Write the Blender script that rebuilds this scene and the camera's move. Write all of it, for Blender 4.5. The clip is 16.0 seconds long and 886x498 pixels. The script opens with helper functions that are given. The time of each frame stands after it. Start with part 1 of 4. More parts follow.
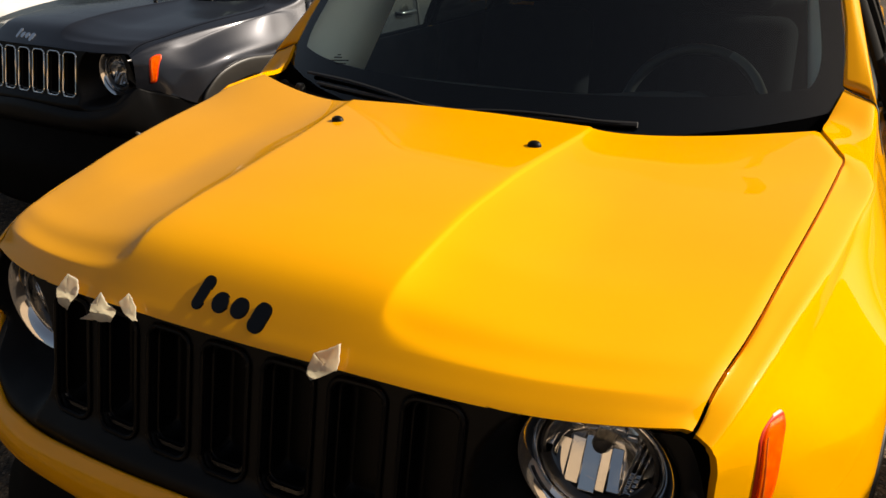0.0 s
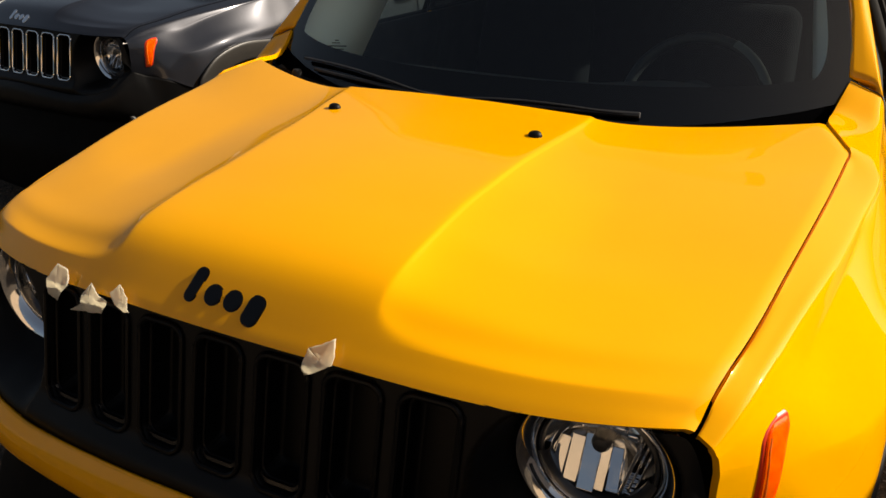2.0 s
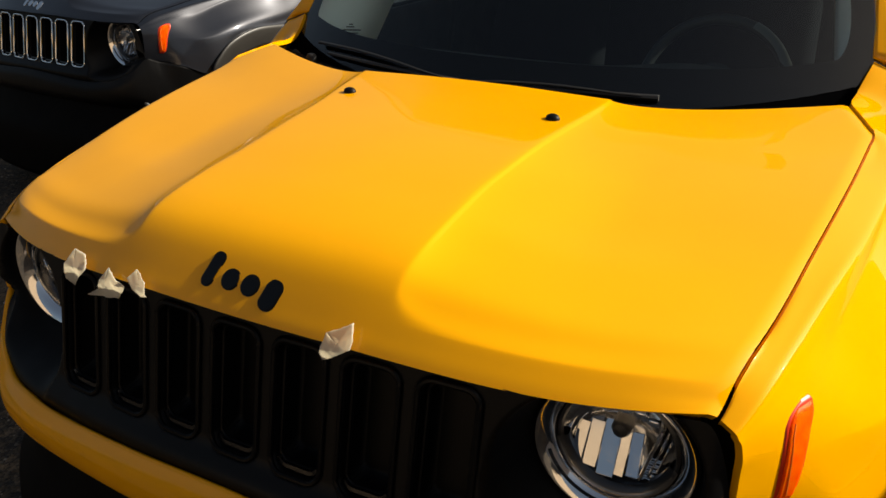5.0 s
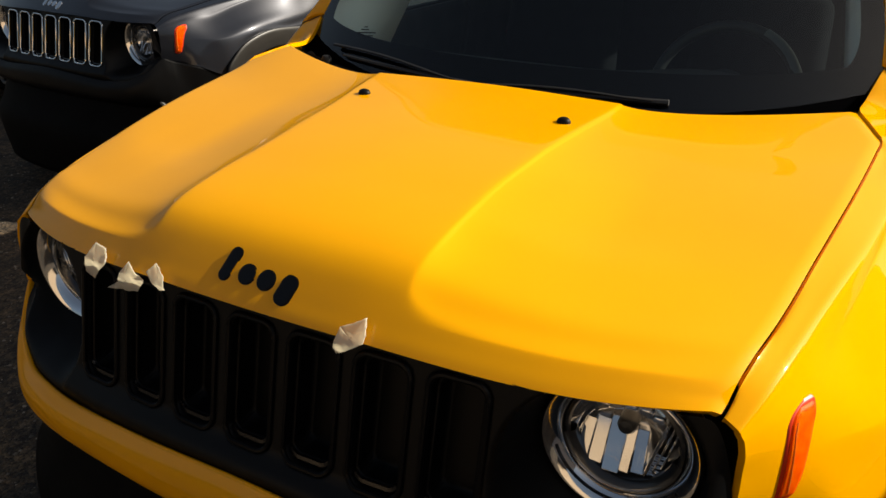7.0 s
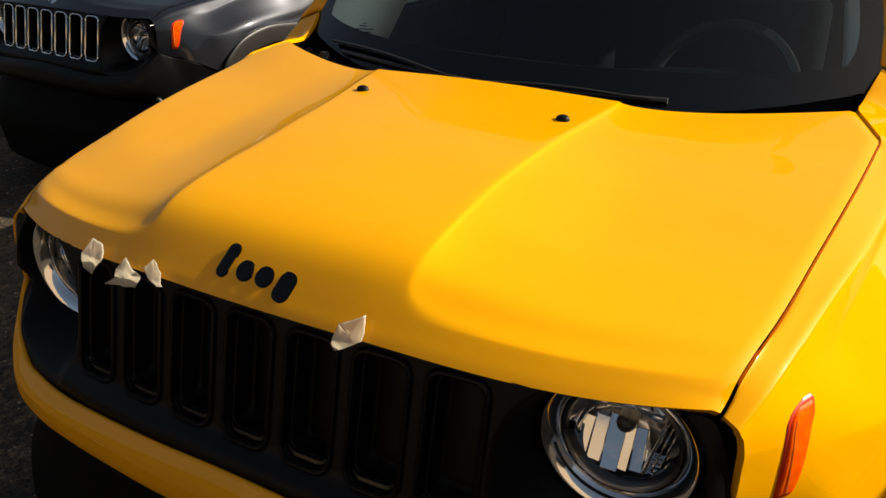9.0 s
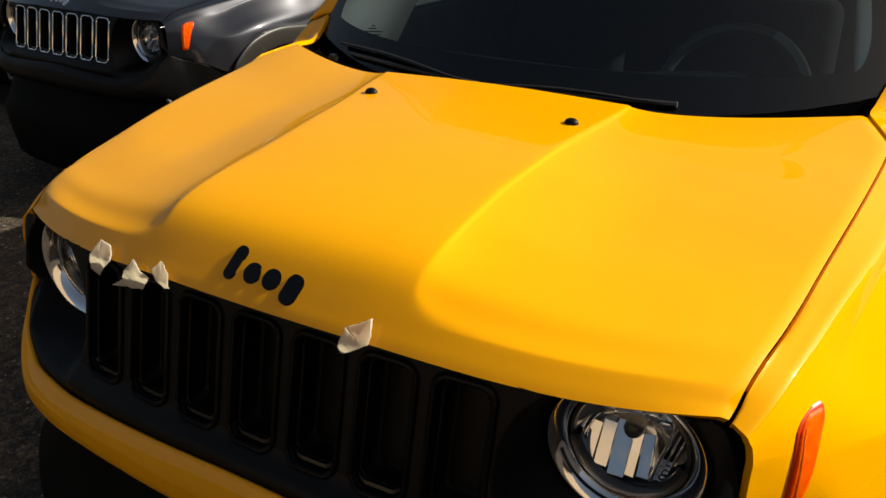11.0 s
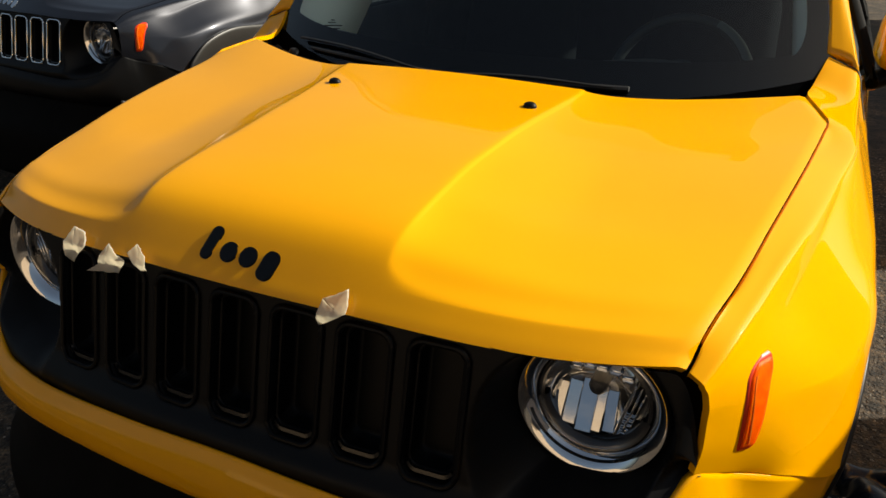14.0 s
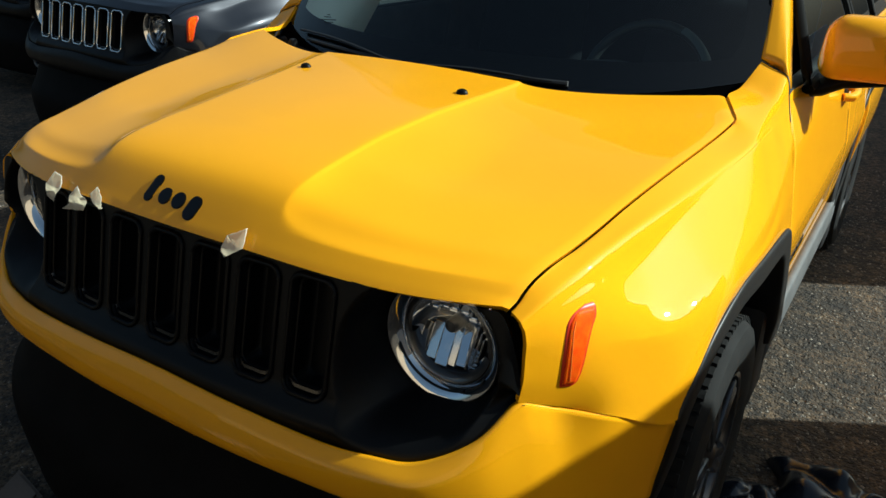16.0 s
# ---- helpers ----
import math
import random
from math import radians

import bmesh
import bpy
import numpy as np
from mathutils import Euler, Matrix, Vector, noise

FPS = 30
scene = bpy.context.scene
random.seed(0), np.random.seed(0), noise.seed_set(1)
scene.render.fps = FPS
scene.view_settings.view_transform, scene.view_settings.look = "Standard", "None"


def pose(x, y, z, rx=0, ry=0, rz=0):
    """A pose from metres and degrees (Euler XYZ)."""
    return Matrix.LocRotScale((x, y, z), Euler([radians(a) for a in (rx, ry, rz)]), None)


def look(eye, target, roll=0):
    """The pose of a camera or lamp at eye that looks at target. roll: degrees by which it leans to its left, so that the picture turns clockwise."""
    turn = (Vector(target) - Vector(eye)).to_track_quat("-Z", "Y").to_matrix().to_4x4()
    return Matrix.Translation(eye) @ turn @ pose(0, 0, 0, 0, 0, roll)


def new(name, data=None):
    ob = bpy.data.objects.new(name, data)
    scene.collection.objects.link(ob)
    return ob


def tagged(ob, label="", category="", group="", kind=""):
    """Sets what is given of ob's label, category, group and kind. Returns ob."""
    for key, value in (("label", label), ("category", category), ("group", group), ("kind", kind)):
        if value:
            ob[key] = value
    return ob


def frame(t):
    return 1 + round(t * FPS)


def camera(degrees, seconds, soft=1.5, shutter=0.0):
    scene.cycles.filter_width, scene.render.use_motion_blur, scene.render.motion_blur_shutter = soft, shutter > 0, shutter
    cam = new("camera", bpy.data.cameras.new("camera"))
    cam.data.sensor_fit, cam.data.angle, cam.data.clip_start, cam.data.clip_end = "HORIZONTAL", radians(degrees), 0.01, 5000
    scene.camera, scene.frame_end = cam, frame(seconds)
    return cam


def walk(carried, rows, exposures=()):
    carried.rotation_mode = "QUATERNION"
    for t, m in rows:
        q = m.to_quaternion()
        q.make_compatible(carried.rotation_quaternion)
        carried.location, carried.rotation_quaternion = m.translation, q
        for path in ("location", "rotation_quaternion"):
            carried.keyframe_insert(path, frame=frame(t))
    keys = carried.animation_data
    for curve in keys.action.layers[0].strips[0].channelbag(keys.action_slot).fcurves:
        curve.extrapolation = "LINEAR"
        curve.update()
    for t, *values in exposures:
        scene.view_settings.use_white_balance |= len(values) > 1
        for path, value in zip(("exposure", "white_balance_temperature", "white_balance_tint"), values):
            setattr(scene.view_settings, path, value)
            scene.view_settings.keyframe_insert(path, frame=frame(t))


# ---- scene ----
cam = camera(59.56, 16.0)
ROWS = [
    (0.0, 0.7520, -0.6846, 1.5704, -23.085, -0.116, 27.084),
    (0.5, 0.7458, -0.6759, 1.5687, -22.744, 0.445, 25.889),
    (1.0, 0.7404, -0.6630, 1.5672, -24.081, -0.211, 27.165),
    (1.5, 0.7368, -0.6568, 1.5684, -24.406, 0.242, 27.348),
    (2.0, 0.7382, -0.6606, 1.5697, -24.113, 0.435, 26.867),
    (2.5, 0.7393, -0.6749, 1.5665, -24.227, 0.125, 27.700),
    (3.0, 0.7461, -0.6954, 1.5672, -25.007, -0.161, 28.581),
    (3.5, 0.7351, -0.6738, 1.5605, -25.352, -0.148, 27.717),
    (4.0, 0.7239, -0.6563, 1.5591, -25.220, -0.184, 27.570),
    (6.5, 0.7363, -0.6729, 1.5663, -24.947, 0.274, 28.581),
    (7.0, 0.7369, -0.6833, 1.5663, -24.853, 0.420, 28.617),
    (7.5, 0.7353, -0.6904, 1.5670, -24.710, 0.372, 28.801),
    (8.0, 0.7333, -0.6888, 1.5694, -24.785, 0.762, 28.356),
    (8.5, 0.7320, -0.6856, 1.5648, -25.039, 0.769, 28.231),
    (11.0, 0.7303, -0.6789, 1.5649, -24.881, 0.871, 28.939),
    (11.5, 0.7384, -0.6804, 1.5680, -24.167, 0.514, 29.105),
    (12.0, 0.7425, -0.6884, 1.5725, -23.916, 0.516, 29.157),
    (12.5, 0.7450, -0.6918, 1.5712, -23.726, 0.668, 28.938),
    (13.0, 0.7571, -0.7057, 1.5678, -24.263, 0.876, 29.230),
    (13.5, 0.7212, -0.7398, 1.5432, -24.499, 0.469, 26.793),
    (14.0, 0.7438, -0.7482, 1.5454, -24.564, 0.770, 25.409),
    (14.5, 0.8849, -0.7404, 1.5588, -24.967, 1.892, 30.552),
    (15.0, 1.0442, -0.7595, 1.5419, -24.254, 1.880, 35.374),
    (15.5, 1.1147, -0.7570, 1.5453, -25.386, 2.149, 32.864),
    (16.0, 1.1270, -0.7834, 1.5501, -24.054, 1.863, 31.629),
]
walk(cam, [(t, pose(x, y, z, 90 + pitch, 0, yaw) @ pose(0, 0, 0, 0, 0, roll)) for t, x, y, z, pitch, roll, yaw in ROWS],
     [(0.0, 0.61, 7050, 11), (2.2, 0.60, 7050, 11), (3.2, 0.62, 6800, 8), (13.4, 0.62, 6750, 7), (14.8, 0.65, 6200, 1), (16.0, 0.67, 5450, -6)])

# ---- light ----
SUN_ELEVATION, SUN_ROTATION = 33.0, 60.0
world = bpy.data.worlds.new("sky")
scene.world = world
world.use_nodes = True
wn = world.node_tree
sky = wn.nodes.new("ShaderNodeTexSky")
sky.sky_type, sky.sun_disc = "NISHITA", False
sky.sun_elevation, sky.sun_rotation = radians(SUN_ELEVATION), radians(SUN_ROTATION)
sky.air_density, sky.dust_density, sky.ozone_density = 1.0, 6.0, 1.0
scale, veil = wn.nodes.new("ShaderNodeVectorMath"), wn.nodes.new("ShaderNodeVectorMath")
scale.operation, veil.operation = "MULTIPLY", "ADD"
scale.inputs[1].default_value = (0.0455, 0.0449, 0.0430)
veil.inputs[1].default_value = (0.019, 0.020, 0.0205)
wn.links.new(sky.outputs[0], scale.inputs[0])
wn.links.new(scale.outputs[0], veil.inputs[0])
wn.links.new(veil.outputs[0], wn.nodes["Background"].inputs[0])
wn.nodes["Background"].inputs[1].default_value = 1.0
sun_data = bpy.data.lights.new("sun", "SUN")
sun_data.energy, sun_data.angle, sun_data.color = 4.5, radians(0.5), (1.0, 0.93, 0.82)
sun = new("sun", sun_data)
a, e = radians(SUN_ROTATION), radians(SUN_ELEVATION)
sun.matrix_world = look((0, 0, 0), (-math.sin(a) * math.cos(e), -math.cos(a) * math.cos(e), -math.sin(e)))
sun.location = (12, 7, 9)


# ---- materials ----
def material(name, color, rough=0.5, metal=0.0, coat=0.0, coat_rough=0.03, spec=0.5):
    m = bpy.data.materials.new(name)
    m.use_nodes = True
    b = m.node_tree.nodes["Principled BSDF"]
    b.inputs["Base Color"].default_value = (*color, 1)
    b.inputs["Roughness"].default_value = rough
    b.inputs["Metallic"].default_value = metal
    b.inputs["Coat Weight"].default_value = coat
    b.inputs["Coat Roughness"].default_value = coat_rough
    b.inputs["Specular IOR Level"].default_value = spec
    return m


def nodes_of(m):
    t = m.node_tree
    return t.nodes, t.links, t.nodes["Principled BSDF"]


def add_noise(m, scale, low, high, detail=6, dims=None):
    """Mixes two colours by noise in object space into the base colour."""
    n, l, b = nodes_of(m)
    co = n.new("ShaderNodeTexCoord")
    tex = n.new("ShaderNodeTexNoise")
    tex.inputs["Scale"].default_value, tex.inputs["Detail"].default_value = scale, detail
    ramp = n.new("ShaderNodeValToRGB")
    ramp.color_ramp.elements[0].position, ramp.color_ramp.elements[1].position = 0.3, 0.7
    ramp.color_ramp.elements[0].color, ramp.color_ramp.elements[1].color = (*low, 1), (*high, 1)
    l.new(co.outputs["Object"], tex.inputs["Vector"])
    l.new(tex.outputs["Fac"], ramp.inputs["Fac"])
    l.new(ramp.outputs["Color"], b.inputs["Base Color"])
    return m


def add_bump(m, scale, strength, distance=0.001, detail=4, kind="ShaderNodeTexNoise"):
    n, l, b = nodes_of(m)
    co = n.new("ShaderNodeTexCoord")
    tex = n.new(kind)
    tex.inputs["Scale"].default_value = scale
    if kind == "ShaderNodeTexNoise":
        tex.inputs["Detail"].default_value = detail
    bump = n.new("ShaderNodeBump")
    bump.inputs["Strength"].default_value, bump.inputs["Distance"].default_value = strength, distance
    l.new(co.outputs["Object"], tex.inputs["Vector"])
    l.new(tex.outputs[0], bump.inputs["Height"])
    l.new(bump.outputs["Normal"], b.inputs["Normal"])
    return m


def add_rough(m, scale, low, high):
    n, l, b = nodes_of(m)
    co = n.new("ShaderNodeTexCoord")
    tex = n.new("ShaderNodeTexNoise")
    tex.inputs["Scale"].default_value, tex.inputs["Detail"].default_value = scale, 5
    mr = n.new("ShaderNodeMapRange")
    mr.inputs["To Min"].default_value, mr.inputs["To Max"].default_value = low, high
    l.new(co.outputs["Object"], tex.inputs["Vector"])
    l.new(tex.outputs["Fac"], mr.inputs["Value"])
    l.new(mr.outputs["Result"], b.inputs["Roughness"])
    return m


def paint(name, low, high, metal=0.0, rough=0.4):
    m = material(name, high, rough, metal, 1.0, 0.012, 0.0 if metal == 0 else 0.5)
    m.node_tree.nodes["Principled BSDF"].inputs["Coat IOR"].default_value = 1.48
    add_noise(m, 5.0, low, high)
    return m


YELLOW = paint("yellow_paint", (0.86, 0.378, 0.0), (0.89, 0.393, 0.0))
YELLOW.node_tree.nodes["Principled BSDF"].inputs["Coat Weight"].default_value = 0.92
GREY = paint("grey_metallic_paint", (0.015, 0.0175, 0.026), (0.021, 0.024, 0.034), 0.6, 0.40)
GREY.node_tree.nodes["Principled BSDF"].inputs["Coat Roughness"].default_value = 0.09
WHITE = paint("white_paint", (0.68, 0.68, 0.66), (0.74, 0.74, 0.72))
BLACK_SATIN = add_rough(material("black_satin_plastic", (0.0024, 0.0023, 0.0025), 0.45, spec=0.20), 30, 0.38, 0.55)
BLACK_GRAIN = add_bump(add_noise(material("grained_black_plastic", (0.02, 0.02, 0.02), 0.65, spec=0.06), 12, (0.0018, 0.0017, 0.0018), (0.0038, 0.0036, 0.0036)), 900, 0.25, 0.0006)
GREY_PLASTIC = add_bump(add_noise(material("grey_cladding_plastic", (0.1, 0.1, 0.1), 0.6), 9, (0.075, 0.078, 0.08), (0.11, 0.112, 0.115)), 900, 0.2, 0.0006)
DARK_PLASTIC = add_bump(add_noise(material("dark_cladding_plastic", (0.04, 0.04, 0.04), 0.45, spec=0.4), 9, (0.006, 0.006, 0.006), (0.010, 0.0098, 0.0095)), 900, 0.2, 0.0006)
GREY_TRIM = add_bump(add_noise(material("dark_grey_trim_plastic", (0.03, 0.03, 0.03), 0.38, spec=0.5), 9, (0.018, 0.0165, 0.015), (0.027, 0.0245, 0.022)), 900, 0.15, 0.0005)
BLACK_GLOSS = material("gloss_black", (0.0025, 0.0025, 0.003), 0.2, 0, 0.08, spec=0.25)
SLOT_BLACK = material("black_slot_plastic", (0.002, 0.002, 0.0026), 0.36, spec=0.13)
SLOT_GLOSS = material("glossy_black_slot_edge", (0.004, 0.004, 0.005), 0.18, spec=0.5)
FRIT = add_rough(material("black_glass_print", (0.0015, 0.0015, 0.0018), 0.9, spec=0.0), 40, 0.8, 0.95)
DEEP_BLACK = add_rough(material("deep_black_plastic", (0.004, 0.004, 0.005), 0.6), 20, 0.5, 0.7)
RUBBER = add_bump(add_noise(material("tyre_rubber", (0.018, 0.018, 0.018), 0.8, spec=0.25), 15, (0.006, 0.006, 0.006), (0.014, 0.0135, 0.013)), 250, 0.3, 0.001)
SEAL = add_rough(material("rubber_seal", (0.008, 0.008, 0.009), 0.5), 40, 0.4, 0.6)
CHROME = add_rough(material("chrome", (0.82, 0.83, 0.85), 0.06, 1.0), 12, 0.04, 0.12)
REFLECTOR = material("silvered_reflector", (0.90, 0.91, 0.93), 0.08, 1.0)
RIM_DARK = add_rough(material("dark_alloy", (0.075, 0.075, 0.078), 0.28, 0.8, 0.5), 20, 0.22, 0.4)
STEEL = material("brake_steel", (0.35, 0.34, 0.33), 0.35, 1.0)
AMBER = add_bump(add_noise(material("amber_lens", (0.9, 0.08, 0.001), 0.4, 0, 0.0, spec=0.06), 55, (0.86, 0.072, 0.0005), (0.92, 0.138, 0.001)), 420, 0.22, 0.0012, kind="ShaderNodeTexVoronoi")
for lens_stuff in (AMBER,):
    inputs = lens_stuff.node_tree.nodes["Principled BSDF"].inputs
    inputs["Subsurface Weight"].default_value, inputs["Subsurface Scale"].default_value = 0.7, 0.012
TRIM = add_bump(add_noise(material("pale_grey_trim", (0.45, 0.47, 0.47), 0.7), 8, (0.74, 0.77, 0.77), (0.82, 0.85, 0.85)), 500, 0.2, 0.0006)
DASH = add_bump(add_noise(material("dark_dashboard_vinyl", (0.02, 0.02, 0.02), 0.7, spec=0.15), 10, (0.018, 0.021, 0.023), (0.028, 0.032, 0.035)), 700, 0.25, 0.0008)
CLOTH = add_bump(add_noise(material("dark_seat_cloth", (0.02, 0.02, 0.022), 0.9, spec=0.03), 30, (0.0035, 0.004, 0.005), (0.006, 0.007, 0.008)), 600, 0.4, 0.001)
LEATHER = add_rough(material("steering_wheel_leather", (0.013, 0.015, 0.016), 0.45, spec=0.3), 60, 0.42, 0.55)
# Paler copy of the leather, for the rim where sun falls.
LIT_LEATHER = add_rough(material("sunlit_wheel_leather", (0.075, 0.086, 0.086), 0.45, spec=0.3), 60, 0.42, 0.55)
TAPE = add_bump(add_noise(material("masking_tape", (0.7, 0.62, 0.48), 0.6), 60, (0.90, 0.86, 0.76), (0.97, 0.95, 0.88)), 140, 0.5, 0.001)


def let_through(m, share):
    """Lets light through a thin sheet."""
    n, l, b = nodes_of(m)
    t, mix = n.new("ShaderNodeBsdfTranslucent"), n.new("ShaderNodeMixShader")
    mix.inputs[0].default_value = share
    t.inputs["Color"].default_value = (0.95, 0.90, 0.76, 1)
    l.new(b.outputs[0], mix.inputs[1])
    l.new(t.outputs[0], mix.inputs[2])
    l.new(mix.outputs[0], n["Material Output"].inputs["Surface"])


let_through(TAPE, 0.68)
CONCRETE = add_bump(add_noise(material("concrete", (0.36, 0.34, 0.31), 0.9), 6, (0.125, 0.094, 0.072), (0.18, 0.138, 0.108)), 120, 0.5, 0.003)
PLASTER = add_bump(add_noise(material("painted_wall_plaster", (0.55, 0.53, 0.50), 0.9), 1.5, (0.48, 0.46, 0.43), (0.60, 0.58, 0.55)), 60, 0.4, 0.003)
WARM_PLASTER = add_bump(add_noise(material("sand_wall_plaster", (0.64, 0.48, 0.33), 0.9), 1.5, (0.58, 0.43, 0.285), (0.69, 0.52, 0.36)), 60, 0.4, 0.003)
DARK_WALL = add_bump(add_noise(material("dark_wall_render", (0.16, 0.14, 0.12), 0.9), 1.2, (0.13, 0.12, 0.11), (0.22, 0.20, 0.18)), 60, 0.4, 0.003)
BAG = add_bump(add_noise(material("black_plastic_sheet", (0.012, 0.013, 0.017), 0.22, spec=0.6), 7, (0.005, 0.007, 0.012), (0.014, 0.020, 0.034)), 14, 0.15, 0.008)


def glass(name, tint, rough=0.0):
    m = bpy.data.materials.new(name)
    m.use_nodes = True
    n, l = m.node_tree.nodes, m.node_tree.links
    n.remove(n["Principled BSDF"])
    clear, shine, mix, edge = n.new("ShaderNodeBsdfTransparent"), n.new("ShaderNodeBsdfGlossy"), n.new("ShaderNodeMixShader"), n.new("ShaderNodeLayerWeight")
    steep, share = n.new("ShaderNodeMath"), n.new("ShaderNodeMath")
    steep.operation, share.operation = "POWER", "MULTIPLY_ADD"
    steep.inputs[1].default_value, share.inputs[1].default_value, share.inputs[2].default_value = 5.0, 0.90, 0.062
    clear.inputs["Color"].default_value = (*tint, 1)
    shine.inputs["Roughness"].default_value = rough
    edge.inputs["Blend"].default_value = 0.5
    l.new(edge.outputs["Facing"], steep.inputs[0])
    l.new(steep.outputs[0], share.inputs[0])
    l.new(share.outputs[0], mix.inputs[0])
    l.new(clear.outputs[0], mix.inputs[1])
    l.new(shine.outputs[0], mix.inputs[2])
    l.new(mix.outputs[0], n["Material Output"].inputs["Surface"])
    return m


GLASS = glass("green_tinted_glass", (0.70, 0.84, 0.84))
DARK_GLASS = glass("side_window_glass", (0.76, 0.84, 0.80))
PRIVACY = glass("dark_privacy_glass", (0.05, 0.055, 0.055))
CLEAR = glass("clear_lens", (0.94, 0.95, 0.96))


def asphalt():
    m = material("worn_asphalt", (0.07, 0.065, 0.06), 0.9)
    n, l, b = nodes_of(m)
    co = n.new("ShaderNodeTexCoord")

    def tex(kind, scale, detail=0):
        t = n.new(kind)
        t.inputs["Scale"].default_value = scale
        if detail:
            t.inputs["Detail"].default_value = detail
        l.new(co.outputs["Object"], t.inputs["Vector"])
        return t

    def ramp(src, a, ca, c, cc):
        r = n.new("ShaderNodeValToRGB")
        r.color_ramp.elements[0].position, r.color_ramp.elements[1].position = a, c
        r.color_ramp.elements[0].color, r.color_ramp.elements[1].color = (*ca, 1), (*cc, 1)
        l.new(src, r.inputs["Fac"])
        return r.outputs["Color"]

    def mixed(kind, fac, one, two):
        x = n.new("ShaderNodeMix")
        x.data_type, x.blend_type = "RGBA", kind
        if isinstance(fac, float):
            x.inputs["Factor"].default_value = fac
        else:
            l.new(fac, x.inputs["Factor"])
        l.new(one, x.inputs[6])
        l.new(two, x.inputs[7])
        return x.outputs[2]

    patches = ramp(tex("ShaderNodeTexNoise", 0.7, 5).outputs["Fac"], 0.35, (0.025, 0.0215, 0.0178), 0.65, (0.062, 0.0500, 0.0370))
    clumps = ramp(tex("ShaderNodeTexNoise", 26, 8).outputs["Fac"], 0.36, (0.40, 0.40, 0.40), 0.66, (1.65, 1.58, 1.48))
    dirt = ramp(tex("ShaderNodeTexNoise", 5, 6).outputs["Fac"], 0.36, (0.50, 0.50, 0.52), 0.66, (1.60, 1.45, 1.24))
    clumps = mixed("MULTIPLY", 1.0, clumps, dirt)
    patches = mixed("MULTIPLY", 1.0, patches, clumps)
    stones = tex("ShaderNodeTexVoronoi", 110)
    grains = ramp(stones.outputs["Color"], 0.15, (0.42, 0.41, 0.41), 0.95, (2.05, 1.9, 1.65))
    body = mixed("MULTIPLY", 1.0, patches, grains)
    light = tex("ShaderNodeTexVoronoi", 34)
    specks = ramp(light.outputs["Distance"], 0.04, (1, 1, 1), 0.13, (0, 0, 0))
    pale = ramp(tex("ShaderNodeTexNoise", 3.0, 3).outputs["Fac"], 0.4, (0.07, 0.062, 0.054), 0.7, (0.22, 0.19, 0.155))
    l.new(mixed("MIX", specks, body, pale), b.inputs["Base Color"])
    bump = n.new("ShaderNodeBump")
    bump.inputs["Strength"].default_value, bump.inputs["Distance"].default_value = 0.7, 0.006
    l.new(stones.outputs["Distance"], bump.inputs["Height"])
    bump.invert = True
    wide = n.new("ShaderNodeBump")
    wide.inputs["Strength"].default_value, wide.inputs["Distance"].default_value = 0.9, 0.02
    l.new(tex("ShaderNodeTexNoise", 35, 4).outputs["Fac"], wide.inputs["Height"])
    l.new(wide.outputs["Normal"], bump.inputs["Normal"])
    l.new(bump.outputs["Normal"], b.inputs["Normal"])
    return m


ASPHALT = asphalt()


# ---- mesh helpers ----
def part(name, bm, mat, parent=None, label="", smooth=True, sharp=40):
    """Links a bmesh as one mesh object under a thing or a part."""
    me = bpy.data.meshes.new(name)
    bm.to_mesh(me)
    bm.free()
    for p in me.polygons:
        p.use_smooth = smooth
    if smooth and sharp:
        me.set_sharp_from_angle(angle=radians(sharp))
    me.materials.append(mat)
    ob = new(name, me)
    ob.parent = parent
    if label:
        ob["label"] = label
    return ob


def sstep(a, b, x):
    t = np.clip((np.asarray(x, float) - a) / (b - a), 0, 1)
    return t * t * (3 - 2 * t)


def curve_through(knots, x):
    """Smooth curve through rows of (x, value...), monotone-ish cubic."""
    k = np.asarray(knots, float)
    xs, ys = k[:, 0], k[:, 1:]
    g = np.gradient(ys, xs, axis=0)
    x = np.clip(np.asarray(x, float), xs[0], xs[-1])
    i = np.clip(np.searchsorted(xs, x) - 1, 0, len(xs) - 2)
    h = (xs[i + 1] - xs[i])[..., None]
    t = ((x - xs[i])[..., None]) / h
    a, b = ys[i], ys[i + 1]
    out = a * (1 + 2 * t) * (1 - t) ** 2 + g[i] * h * t * (1 - t) ** 2 + b * t * t * (3 - 2 * t) + g[i + 1] * h * t * t * (t - 1)
    return out[..., 0] if out.shape[-1] == 1 else out


def net(ctrl, nu, nv, knots=None):
    """A smooth grid of points through a control net (rows along u, columns along v); with knots, the rows stand at these and nu lists the places."""
    c = np.asarray(ctrl, float)
    r, s = c.shape[0], c.shape[1]
    spots = np.linspace(0, r - 1, nu) if knots is None else np.asarray(nu)
    rows = np.stack([curve_through(np.column_stack([np.arange(r) if knots is None else knots, c[:, j]]), spots) for j in range(s)], 1)
    return np.stack([curve_through(np.column_stack([np.arange(s), rows[i]]), np.linspace(0, s - 1, nv)) for i in range(len(spots))], 0)


